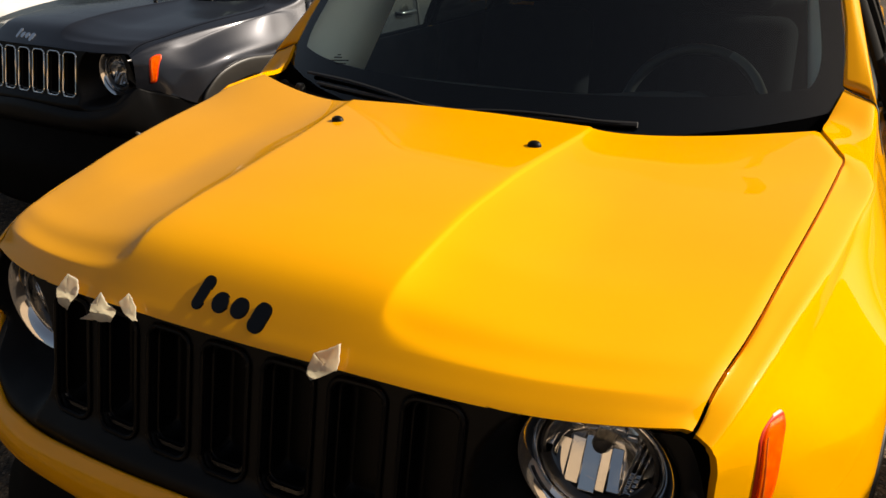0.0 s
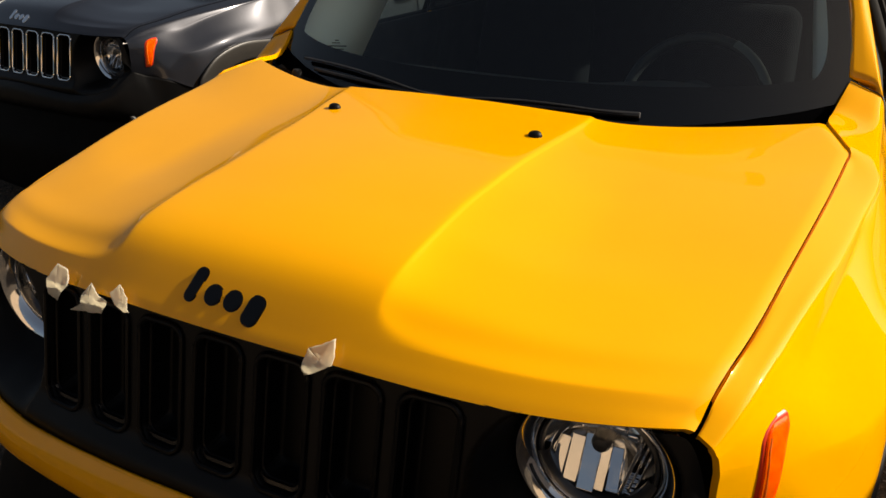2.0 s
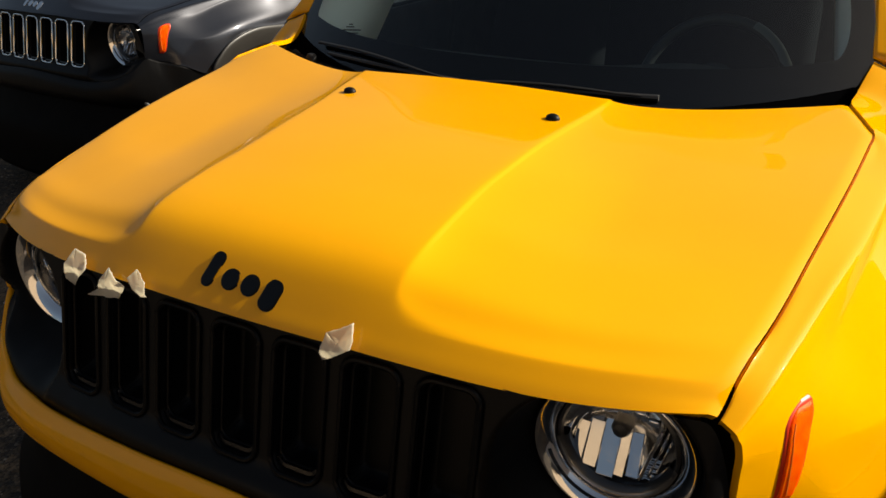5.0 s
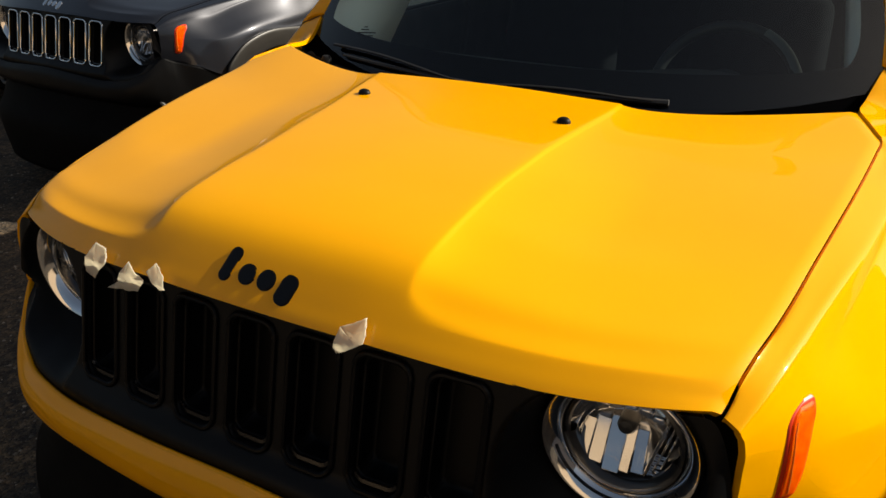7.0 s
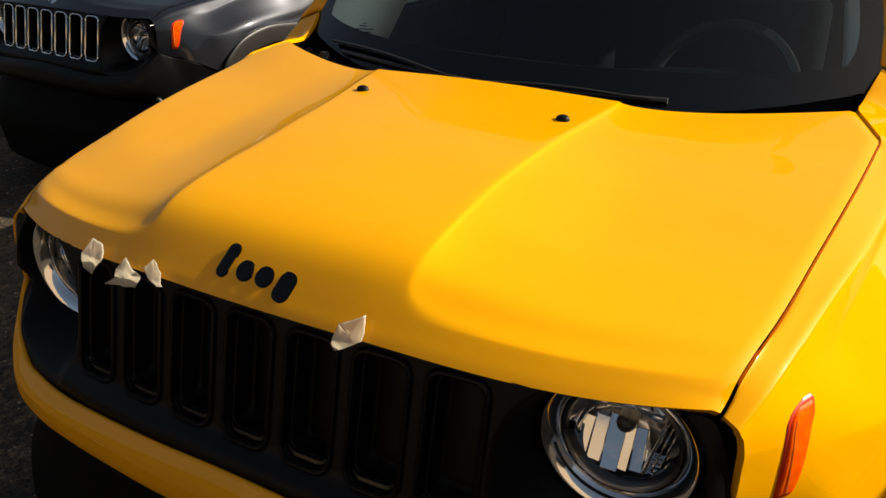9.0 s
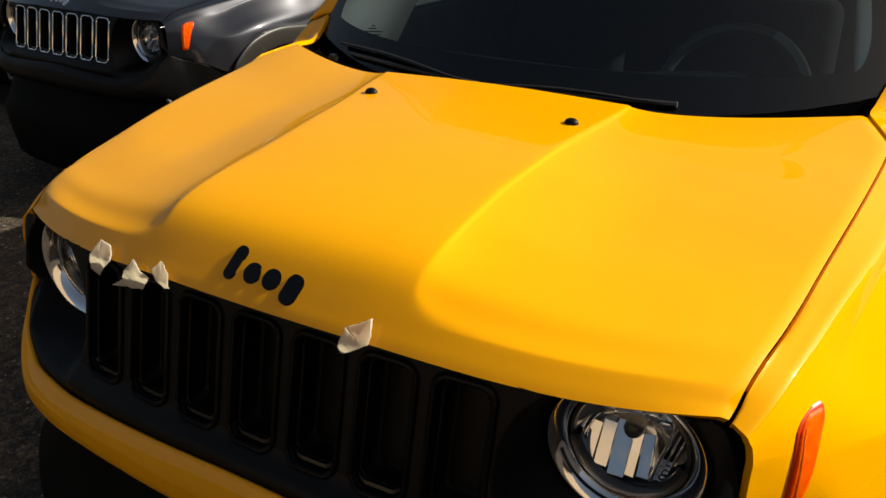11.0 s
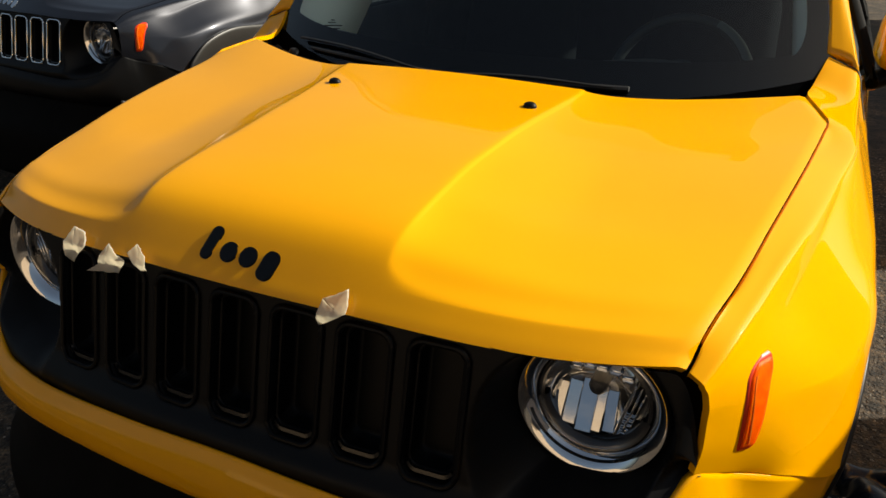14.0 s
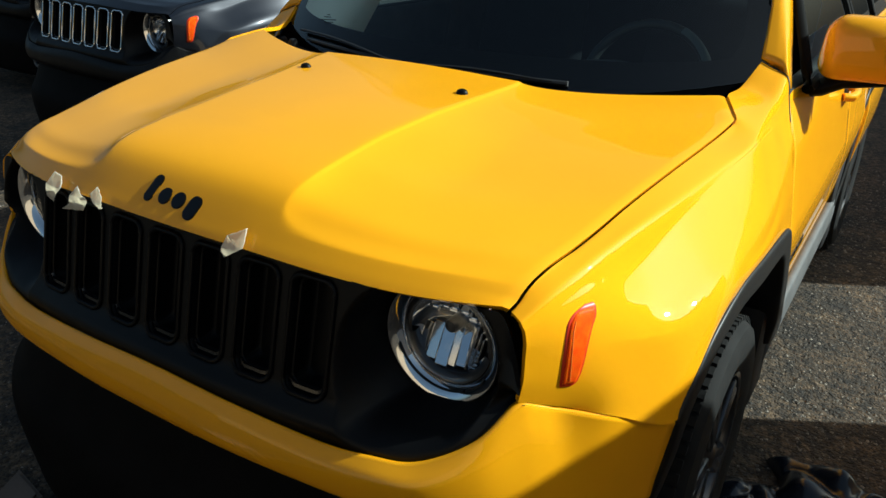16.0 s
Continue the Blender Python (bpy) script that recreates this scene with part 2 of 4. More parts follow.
def sheet(p, hint, thick=0.0, side=1):
    """A bmesh from a grid of points p[u, v]; hint: roughly the outer side. thick: how far it goes inwards. side -1 mirrors it in x."""
    p = np.array(p, float)
    du, dv = np.gradient(p, axis=0), np.gradient(p, axis=1)
    nrm = np.cross(du, dv)
    nrm /= np.linalg.norm(nrm, axis=-1, keepdims=True) + 1e-12
    turn = (nrm.reshape(-1, 3) @ np.asarray(hint, float)).mean() < 0
    if turn:
        nrm = -nrm
    inner = p - nrm * thick
    for q in (p, inner):
        q[..., 0] *= side
    flip = turn != (side < 0)
    bm = bmesh.new()
    nu, nv = p.shape[:2]
    out = [[bm.verts.new(p[i, j]) for j in range(nv)] for i in range(nu)]

    def quad(a, b, c, d, f):
        if len({a, b, c, d}) == 4:
            bm.faces.new((d, c, b, a) if f else (a, b, c, d))

    for i in range(nu - 1):
        for j in range(nv - 1):
            quad(out[i][j], out[i + 1][j], out[i + 1][j + 1], out[i][j + 1], flip)
    if thick:
        inn = [[bm.verts.new(inner[i, j]) for j in range(nv)] for i in range(nu)]
        for i in range(nu - 1):
            for j in range(nv - 1):
                quad(inn[i][j], inn[i + 1][j], inn[i + 1][j + 1], inn[i][j + 1], not flip)
        rim = [(i, 0) for i in range(nu)] + [(nu - 1, j) for j in range(1, nv)] + [(i, nv - 1) for i in range(nu - 2, -1, -1)] + [(0, j) for j in range(nv - 2, 0, -1)]
        for (a, b), (c, d) in zip(rim, rim[1:] + rim[:1]):
            quad(out[a][b], inn[a][b], inn[c][d], out[c][d], flip)
    return bm


def lathe(profile, n=48, place=(0, 0, 0), axis="y", a0=0.0, a1=360.0):
    """Turns rows of (radius, along) about an axis through place."""
    bm = bmesh.new()
    full = abs(a1 - a0) >= 360
    rings = []
    for k in range(n if full else n + 1):
        t = radians(a0 + (a1 - a0) * k / n)
        ring = []
        for r, s in profile:
            c = {"y": (r * math.cos(t), s, r * math.sin(t)), "x": (s, r * math.cos(t), r * math.sin(t)), "z": (r * math.cos(t), r * math.sin(t), s)}[axis]
            ring.append(bm.verts.new(Vector(place) + Vector(c)))
        rings.append(ring)
    for k in range(n):
        a, b = rings[k], rings[(k + 1) % len(rings)]
        for j in range(len(profile) - 1):
            bm.faces.new((a[j], a[j + 1], b[j + 1], b[j]))
    bmesh.ops.remove_doubles(bm, verts=bm.verts, dist=1e-6)
    bmesh.ops.recalc_face_normals(bm, faces=bm.faces)
    return bm


def tube(points, radius, n=8, closed=False, flat=1.0):
    """A round bar along points; flat squeezes it across the last axis of its section."""
    pts = [Vector(q) for q in points]
    bm, rings = bmesh.new(), []
    up = Vector((0, 0, 1))
    m = len(pts)
    rad = radius if isinstance(radius, (list, tuple)) else [radius] * m
    for i, q in enumerate(pts):
        d = (pts[(i + 1) % m] - pts[i - 1]) if closed else (pts[min(i + 1, m - 1)] - pts[max(i - 1, 0)])
        d.normalize()
        s = d.cross(up)
        if s.length < 0.05:
            s = d.cross(Vector((1, 0, 0)))
        s.normalize()
        w = s.cross(d)
        rings.append([bm.verts.new(q + rad[i] * (math.cos(2 * math.pi * k / n) * s + flat * math.sin(2 * math.pi * k / n) * w)) for k in range(n)])
    for i in range(m if closed else m - 1):
        a, b = rings[i], rings[(i + 1) % m]
        for k in range(n):
            bm.faces.new((a[k], a[(k + 1) % n], b[(k + 1) % n], b[k]))
    if not closed:
        bm.faces.new(rings[0][::-1])
        bm.faces.new(rings[-1])
    bmesh.ops.recalc_face_normals(bm, faces=bm.faces)
    return bm


def block(size, place=(0, 0, 0), bevel=0.0, seg=2, turn=None, taper=1.0):
    """A box with rounded edges; taper narrows its top."""
    bm = bmesh.new()
    bmesh.ops.create_cube(bm, size=1.0)
    for v in bm.verts:
        k = taper if v.co.z > 0 else 1.0
        v.co = Vector((v.co.x * size[0] * k, v.co.y * size[1] * k, v.co.z * size[2]))
    if bevel:
        bmesh.ops.bevel(bm, geom=bm.edges[:], offset=bevel, segments=seg, affect="EDGES", profile=0.5)
    bm.transform(Matrix.Translation(place) @ (turn or Matrix.Identity(4)))
    return bm


def joined(*meshes):
    bm = bmesh.new()
    for one in meshes:
        me = bpy.data.meshes.new("join")
        one.to_mesh(me)
        one.free()
        bm.from_mesh(me)
        bpy.data.meshes.remove(me)
    return bm


def prism(outline, depth, m, bevel=0.0):
    """An outline in x, y raised by depth along z, laid by the matrix m."""
    bm = bmesh.new()
    face = bm.faces.new([bm.verts.new((x, y, 0)) for x, y in outline])
    made = bmesh.ops.extrude_face_region(bm, geom=[face])
    for v in made["geom"]:
        if isinstance(v, bmesh.types.BMVert):
            v.co.z += depth
    bmesh.ops.recalc_face_normals(bm, faces=bm.faces)
    if bevel:
        top = [ed for ed in bm.edges if all(v.co.z > depth * 0.9 for v in ed.verts)]
        bmesh.ops.bevel(bm, geom=top, offset=bevel, segments=2, affect="EDGES")
    bm.transform(m)
    return bm


def round_rect(w, h, r, n=6):
    pts = []
    for cx, cy, a in ((w / 2 - r, h / 2 - r, 0), (-w / 2 + r, h / 2 - r, 90), (-w / 2 + r, -h / 2 + r, 180), (w / 2 - r, -h / 2 + r, 270)):
        pts += [(cx + r * math.cos(radians(a + 90 * k / n)), cy + r * math.sin(radians(a + 90 * k / n))) for k in range(n + 1)]
    return pts


# ---- the car's shape, in its own metres: x to its left, y to its tail, z up ----
HUB_Y, WHEELBASE, TYRE_R = 0.86, 2.57, 0.345
LAMP = (0.546, 0.176, 0.884)
SLOT_STEP, SLOT_LOW, SLOT_HIGH = 0.116, 0.770, 0.983
HOOD_PROFILE = [(0, 0.987), (0.005, 0.9935), (0.02, 1.0100), (0.045, 1.0360), (0.06, 1.0500), (0.08, 1.0640), (0.10, 1.0732), (0.13, 1.0826), (0.20, 1.0975), (0.30, 1.1140), (0.47, 1.1345), (0.66, 1.1505), (0.84, 1.1640), (1.05, 1.180)]
HOOD_PLATEAU = [(0, 1.0220), (0.03, 1.0358), (0.045, 1.0430), (0.06, 1.0515), (0.08, 1.0643), (0.10, 1.0736), (0.13, 1.0829), (0.20, 1.0976)] + HOOD_PROFILE[9:]
HOOD_RIM = [(0, 0.987), (0.006, 0.9895), (0.015, 0.9945), (0.025, 1.0045), (0.038, 1.0145), (0.07, 1.029), (0.14, 1.0435), (0.21, 1.0575), (0.28, 1.0725), (0.36, 1.0865), (0.47, 1.1022), (0.57, 1.1139), (0.66, 1.1242), (0.73, 1.1362), (0.80, 1.1507), (0.90, 1.1693), (1.0, 1.180), (1.05, 1.1845)]
HOOD_EDGE = [(0, 0.665), (0.14, 0.695), (0.33, 0.724), (0.57, 0.756), (0.80, 0.780), (0.835, 0.7835), (0.85, 0.7825), (0.865, 0.777), (0.92, 0.759), (1.0, 0.733)]


def lip_y(x):
    x = np.abs(x)
    return 0.060 + 0.10 * x**2 + 0.32 * x**4


def tail_y(x):
    x = np.abs(x)
    return 0.885 + 0.198 * np.clip((x - 0.28) / 0.453, 0, 2) ** 1.4


def hood_body(x, d):
    """The hood's height without the fall to its long edges: a crowned centre, cut by the two side plateaus."""
    crease = 0.240 + 0.012 * sstep(0.30, 0.50, d) + 0.047 * sstep(0.45, 0.85, d)
    crown = 0.013 * sstep(0.55, 0.15, x) * sstep(0.30, 0.0, d)
    crown = crown + (0.005 + 0.005 * np.clip(1 - (x / crease) ** 2, 0, 1) ** 1.5) * sstep(0.03, 0.25, d)
    crown = crown + 0.007 * sstep(0.58, 0.18, x) * sstep(0.0, 0.12, d) * sstep(0.66, 0.18, d)
    centre = curve_through(HOOD_PROFILE, d)
    over = np.clip(x - crease, -0.06, 1)
    near = sstep(0.26, 0.10, d)
    plateau = curve_through(HOOD_PLATEAU, d) - 0.030 * (1 - np.exp(-over / 0.28)) * sstep(0.0, 0.15, d)
    plateau = plateau - (0.0055 + 0.0065 * near) * (1 - np.exp(-over / (0.025 + 0.008 * near))) - 0.0021 * sstep(0.0, 0.007, over) * sstep(0.08, 0.2, d)
    plateau = plateau - 0.005 * sstep(0.02, 0.08, d) * sstep(0.5, 0.2, d) * (1 - np.exp(-over / 0.08))
    plateau = plateau - 0.0165 * sstep(0.10, 0.36, d) * sstep(0.90, 0.38, d) * sstep(0.22, 0.46, x)
    return crown + 0.5 * (centre + plateau - np.sqrt((centre - plateau) ** 2 + 0.0018**2))


def hood_z(x, y):
    x, d = np.abs(x), y - lip_y(x)
    outer = curve_through([(0, 0.665), (0.2, 0.700), (0.5, 0.735), (0.75, 0.784), (1.05, 0.784)], d)
    fall = hood_body(outer, d) - curve_through(HOOD_RIM, d)
    bend = 6.0 - 4.0 * sstep(0.04, 0.12, d) - 0.5 * sstep(0.45, 0.75, d)
    return hood_body(x, d) - fall * np.clip((x - 0.285) / (outer - 0.285), 0, 1.1) ** bend


def hood_points():
    u = np.concatenate([np.linspace(-1, -0.47, 36), np.linspace(-0.465, -0.33, 40), np.linspace(-0.32, 0.32, 45), np.linspace(0.33, 0.465, 40), np.linspace(0.47, 1, 36)])
    v = np.concatenate([np.linspace(0, 0.04, 20)[:-1], np.linspace(0.04, 0.12, 12)[:-1], np.linspace(0.12, 0.82, 34)[:-1], np.linspace(0.82, 1, 16)])
    U, V = np.meshgrid(u, v, indexing="ij")
    x = U * curve_through(HOOD_EDGE, V)
    y = lip_y(x) + V * (tail_y(x) - lip_y(x))
    return np.stack([x, y, hood_z(x, y) - 0.004 * sstep(0.985, 1.0, np.abs(U))], -1)


def side_x(z, y=2.0):
    """The doors' outer face."""
    return 0.922 - 0.145 * (np.clip(z, 0.79, 3) - 0.79) - 0.05 * np.clip(z - 1.16, 0, 1) - 0.35 * np.clip(0.79 - z, 0, 1) ** 2


def shield_y(x, z):
    """The windscreen."""
    return 0.965 + 0.44 * x**2 + (z - 1.15) * 0.97


def hood_edge(v, gap=0.0045):
    """A point just outside the hood's long edge."""
    def on(q):
        x = curve_through(HOOD_EDGE, q)
        return np.array([float(x), float(lip_y(x) + q * (tail_y(x) - lip_y(x)))])

    p, t = on(np.array(v)), on(np.array(min(v + 0.01, 1.0))) - on(np.array(max(v - 0.01, 0.0)))
    t /= np.linalg.norm(t)
    rear = float(sstep(0.835, 0.86, v))
    q = p + (gap + 0.001 * rear) * np.array([t[1], -t[0]])
    return (q[0], q[1], float(hood_z(np.array(p[0]), np.array(p[1]))) - 0.0065 + 0.007 * rear)


WING_STEPS = (0.0, 0.045, 0.13, 0.27, 0.42, 0.64, 0.832, 0.862, 0.92, 0.995)
FENDER_TOP = [hood_edge(v) for v in WING_STEPS] + [(0.744, 1.192, 1.166), (0.764, 1.277, 1.216)]
FENDER_SHOULDER = [(0.690, 0.159, 0.971), (0.707, 0.200, 0.994), (0.729, 0.285, 1.020), (0.759, 0.42, 1.044), (0.789, 0.565, 1.065), (0.819, 0.775, 1.088), (0.840, 0.955, 1.110), (0.838, 0.985, 1.115), (0.835, 1.03, 1.123), (0.834, 1.085, 1.132), (0.834, 1.180, 1.150), (0.832, 1.272, 1.187)]
FLARE_TOP = [(0.6985, 0.159, 0.957), (0.723, 0.198, 0.968), (0.757, 0.284, 0.985), (0.784, 0.411, 0.991), (0.806, 0.56, 1.030), (0.832, 0.77, 1.069), (0.853, 0.945, 1.094), (0.853, 0.975, 1.095), (0.854, 1.015, 1.095), (0.858, 1.07, 1.090), (0.864, 1.155, 1.075), (0.862, 1.238, 1.094)]
FENDER_MID = [(0.703, 0.158, 0.912), (0.742, 0.206, 0.905), (0.794, 0.278, 0.903), (0.869, 0.391, 0.891), (0.905, 0.53, 0.919), (0.912, 0.71, 0.927), (0.913, 0.91, 0.928), (0.911, 0.96, 0.935), (0.907, 1.01, 0.952), (0.903, 1.06, 0.970), (0.897, 1.13, 0.990), (0.892, 1.205, 1.0)]
FENDER_LOW = [(0.698, 0.155, 0.830), (0.749, 0.215, 0.808), (0.820, 0.272, 0.785), (0.895, 0.392, 0.735), (0.907, 0.520, 0.853), (0.915, 0.675, 0.888), (0.920, 0.845, 0.882), (0.921, 0.91, 0.876), (0.921, 0.97, 0.871), (0.9205, 1.03, 0.865), (0.921, 1.11, 0.855), (0.921, 1.205, 0.838)]
BUMPER_TOP = [(0, -0.010, 0.735), (0.2, -0.005, 0.727), (0.40, 0.013, 0.716), (0.50, 0.027, 0.721), (0.578, 0.050, 0.729), (0.655, 0.098, 0.771), (0.698, 0.154, 0.8285), (0.7235, 0.1845, 0.8200), (0.749, 0.2145, 0.8065), (0.820, 0.2715, 0.7835), (0.895, 0.3915, 0.7315)]
BUMPER_LOW = [(0, -0.010, 0.615), (0.2, -0.005, 0.614), (0.40, 0.018, 0.609), (0.52, 0.045, 0.604), (0.60, 0.075, 0.600), (0.67, 0.110, 0.595), (0.73, 0.155, 0.588), (0.757, 0.183, 0.582), (0.785, 0.215, 0.575), (0.83, 0.300, 0.555), (0.866, 0.410, 0.530)]


def fender_points(nu=110, nv=86):
    """The front wing's skin: a narrow top, a sharp shoulder, the flare over the wheel and the upright side."""
    top, high, flare_top, mid, low = (np.array(r) for r in (FENDER_TOP, FENDER_SHOULDER, FLARE_TOP, FENDER_MID, FENDER_LOW))
    full = np.array([0.0008, 0.0008, 0.0012, 0.0036, 0.0048, 0.0048, 0.0048, 0.0044, 0.0036, 0.0024, 0.0014, 0.0008])[:, None] * (1, 0, 1)
    knots = np.concatenate([[0], np.cumsum(np.linalg.norm(np.diff(flare_top, axis=0), axis=1))])
    at = np.unique(np.concatenate([np.linspace(0, knots[-1], nu - len(knots) + 2), knots]))
    p = net(np.stack([top, 0.5 * (top + high) + (0, 0, 0.0005), high, 0.5 * (high + flare_top), flare_top, 0.5 * (flare_top + mid) + (0.002, 0, 0.002), 0.18 * flare_top + 0.82 * mid + full, mid,
                      0.5 * (mid + low) + (0.003, 0, 0), low], 1), at, nv, knots)
    for i, u in enumerate(at):
        if u <= knots[len(WING_STEPS) - 1]:
            p[i, 0] = hood_edge(float(np.interp(u, knots[:len(WING_STEPS)], WING_STEPS)))
    for _ in range(12):
        p[1:-1, 1:-1] = 0.5 * p[1:-1, 1:-1] + 0.125 * (p[2:, 1:-1] + p[:-2, 1:-1] + p[1:-1, 2:] + p[1:-1, :-2])
    return p


def panel_y(x, z):
    """The dark front panel round slots and headlights, without its holes."""
    x = np.abs(x)
    face = 0.030 + 0.09 * x**2 + 0.21 * (z - 0.79) * sstep(0.70, 0.8, z) + 0.16 * sstep(0.5, 0.75, x) ** 2
    ledge = -0.012 + 0.12 * x**2 + 0.14 * sstep(0.5, 0.75, x) ** 2
    t = sstep(0.725, 0.785, z)
    return face * t + ledge * (1 - t)


def panel_points(holes=True):
    x = np.linspace(-0.707, 0.707, 355)
    v = np.linspace(0, 1, 92)
    X, V = np.meshgrid(x, v, indexing="ij")
    ax = np.abs(X)
    low = curve_through([(q[0], q[2] - 0.004) for q in BUMPER_TOP[:7]], ax)
    high = 0.990 + 0.008 * sstep(0.5, 0.2, ax) - 0.009 * sstep(0.565, 0.615, ax) - 0.165 * np.clip((ax - 0.652) / 0.055, 0, 1) ** 2.2
    Z = low + V * (high - low)
    Y = panel_y(X, Z)
    Y = Y - 0.060 * sstep(0.62, 0.69, ax) * sstep(0.714, 0.699, ax) * sstep(0.15, 0.5, V)
    r = np.hypot(ax - LAMP[0], Z - LAMP[2])
    down = np.clip((LAMP[2] - Z) / np.maximum(r, 0.01), 0, 1)
    cone = 0.178 - (4.0 - 2.1 * down) * np.clip(r - 0.113, 0, 1)
    Y = np.maximum(Y, cone) + 0.12 * (1 - sstep(0.099, 0.106, r))
    sill = curve_through([(q[0], q[1] + 0.004) for q in BUMPER_TOP[:7]], np.clip(ax, 0, 0.697))
    Y = Y + (sill + 0.003 - Y) * (1 - sstep(0.0, 0.16 + 0.14 * sstep(0.42, 0.56, ax), V))
    if holes:
        near = (X + 3.5 * SLOT_STEP) % SLOT_STEP - SLOT_STEP / 2
        inside = ax < 3.5 * SLOT_STEP
        w, h, rad = 0.0445, (SLOT_HIGH - SLOT_LOW) / 2, 0.024
        qx, qz = np.abs(near) - (w - rad), np.abs(Z - (SLOT_HIGH + SLOT_LOW) / 2) - (h - rad)
        dist = np.hypot(np.clip(qx, 0, 9), np.clip(qz, 0, 9)) + np.minimum(np.maximum(qx, qz), 0) - rad
        Y = Y + 0.06 * np.where(inside, 1 - sstep(-0.006, 0.001, dist), 0)
    return np.stack([X, Y, Z], -1)


def build_car(label, body, slot_mat, band_mat, flare_mat, badge_mat, extras):
    car = tagged(new("car"), label, "car", "parked cars in a row")
    # bonnet
    hood = part("hood", sheet(hood_points(), (0, 0, 1), 0.012), body, car, sharp=50)
    badge(hood, badge_mat)
    for s in (1, -1):
        washer(hood, s)
        # wing
        wing = fender_points()
        if s < 0:
            wing[..., 2] -= 0.024 * sstep(0.0, 0.05, wing[..., 0] - wing[:, :1, 0]) * sstep(1.27, 1.12, wing[..., 1]) * sstep(0.86, 0.96, wing[..., 2])
        part("fender", sheet(wing, (1, -0.2, 0.4), 0.012, s), body, car, sharp=60)
        seam = [hood_edge(v, 0.0025) for v in np.linspace(0.06, 0.995, 60)]
        part("seam_flange", tube([(x * s, y, z - 0.009) for x, y, z in seam], 0.0045, 6), body, car)
        joint = fender_points()[-1, 0:40:3] + (0.0008, -0.0015, 0.0012)
        part("pillar_seam", tube([(x * s, y, z) for x, y, z in joint], 0.0014, 6), SEAL, car)
        marker(car, s)
        headlight(car, s)
        flare(car, s, flare_mat, 0.0 if body is YELLOW else 0.024)
    # front
    part("front_panel", sheet(panel_points(), (0, -1, 0), 0.0), BLACK_SATIN, car, "satin black front panel round the grille slots", sharp=0)
    for k in range(7):
        slot(car, (k - 3) * SLOT_STEP, slot_mat)
    bumper(car, band_mat, body)
    cabin(car, body, s, extras)
    for s in (1, -1):
        sides(car, body, s, extras)
        for y in (HUB_Y, HUB_Y + WHEELBASE):
            wheel(car, s, y)
    return car


def badge(hood, mat):
    """The maker's raised badge as four plain rounded shapes."""
    tops = ((-0.059, 0.009, 0.024, 0.058, 0.011), (-0.021, 0.000, 0.034, 0.034, 0.0165), (0.016, -0.001, 0.034, 0.034, 0.0165), (0.056, -0.007, 0.032, 0.049, 0.014))
    made = []
    for x, up, w, h, r in tops:
        y = 0.093
        z = float(hood_z(np.array(x), np.array(y)))
        lean = math.degrees(math.atan2(float(hood_z(np.array(x), np.array(y + 0.015))) - float(hood_z(np.array(x), np.array(y - 0.015))), 0.03))
        m = Matrix.Translation((x - 0.002, y, z)) @ pose(0, 0, 0, lean, 0, 0) @ pose(0, up, -0.0045, 0, 0, -12)
        made.append(prism(round_rect(w, h, r), 0.0065, m, 0.002))
    part("badge", joined(*made), mat, hood, "raised maker's badge of plain rounded shapes")


def washer(hood, s):
    x, y = 0.234 * s, 0.727
    z = float(hood_z(np.array(x), np.array(y)))
    bm = lathe([(0.0001, 0.009), (0.006, 0.0085), (0.0095, 0.006), (0.0115, 0.001), (0.012, -0.006)], 20, (0, 0, 0), "z")
    for v in bm.verts:
        v.co.x *= 1.25
    bm.transform(pose(x, y, z + 0.001, 8, 0, 0))
    part("washer_nozzle", bm, BLACK_SATIN, hood, "black washer nozzle")


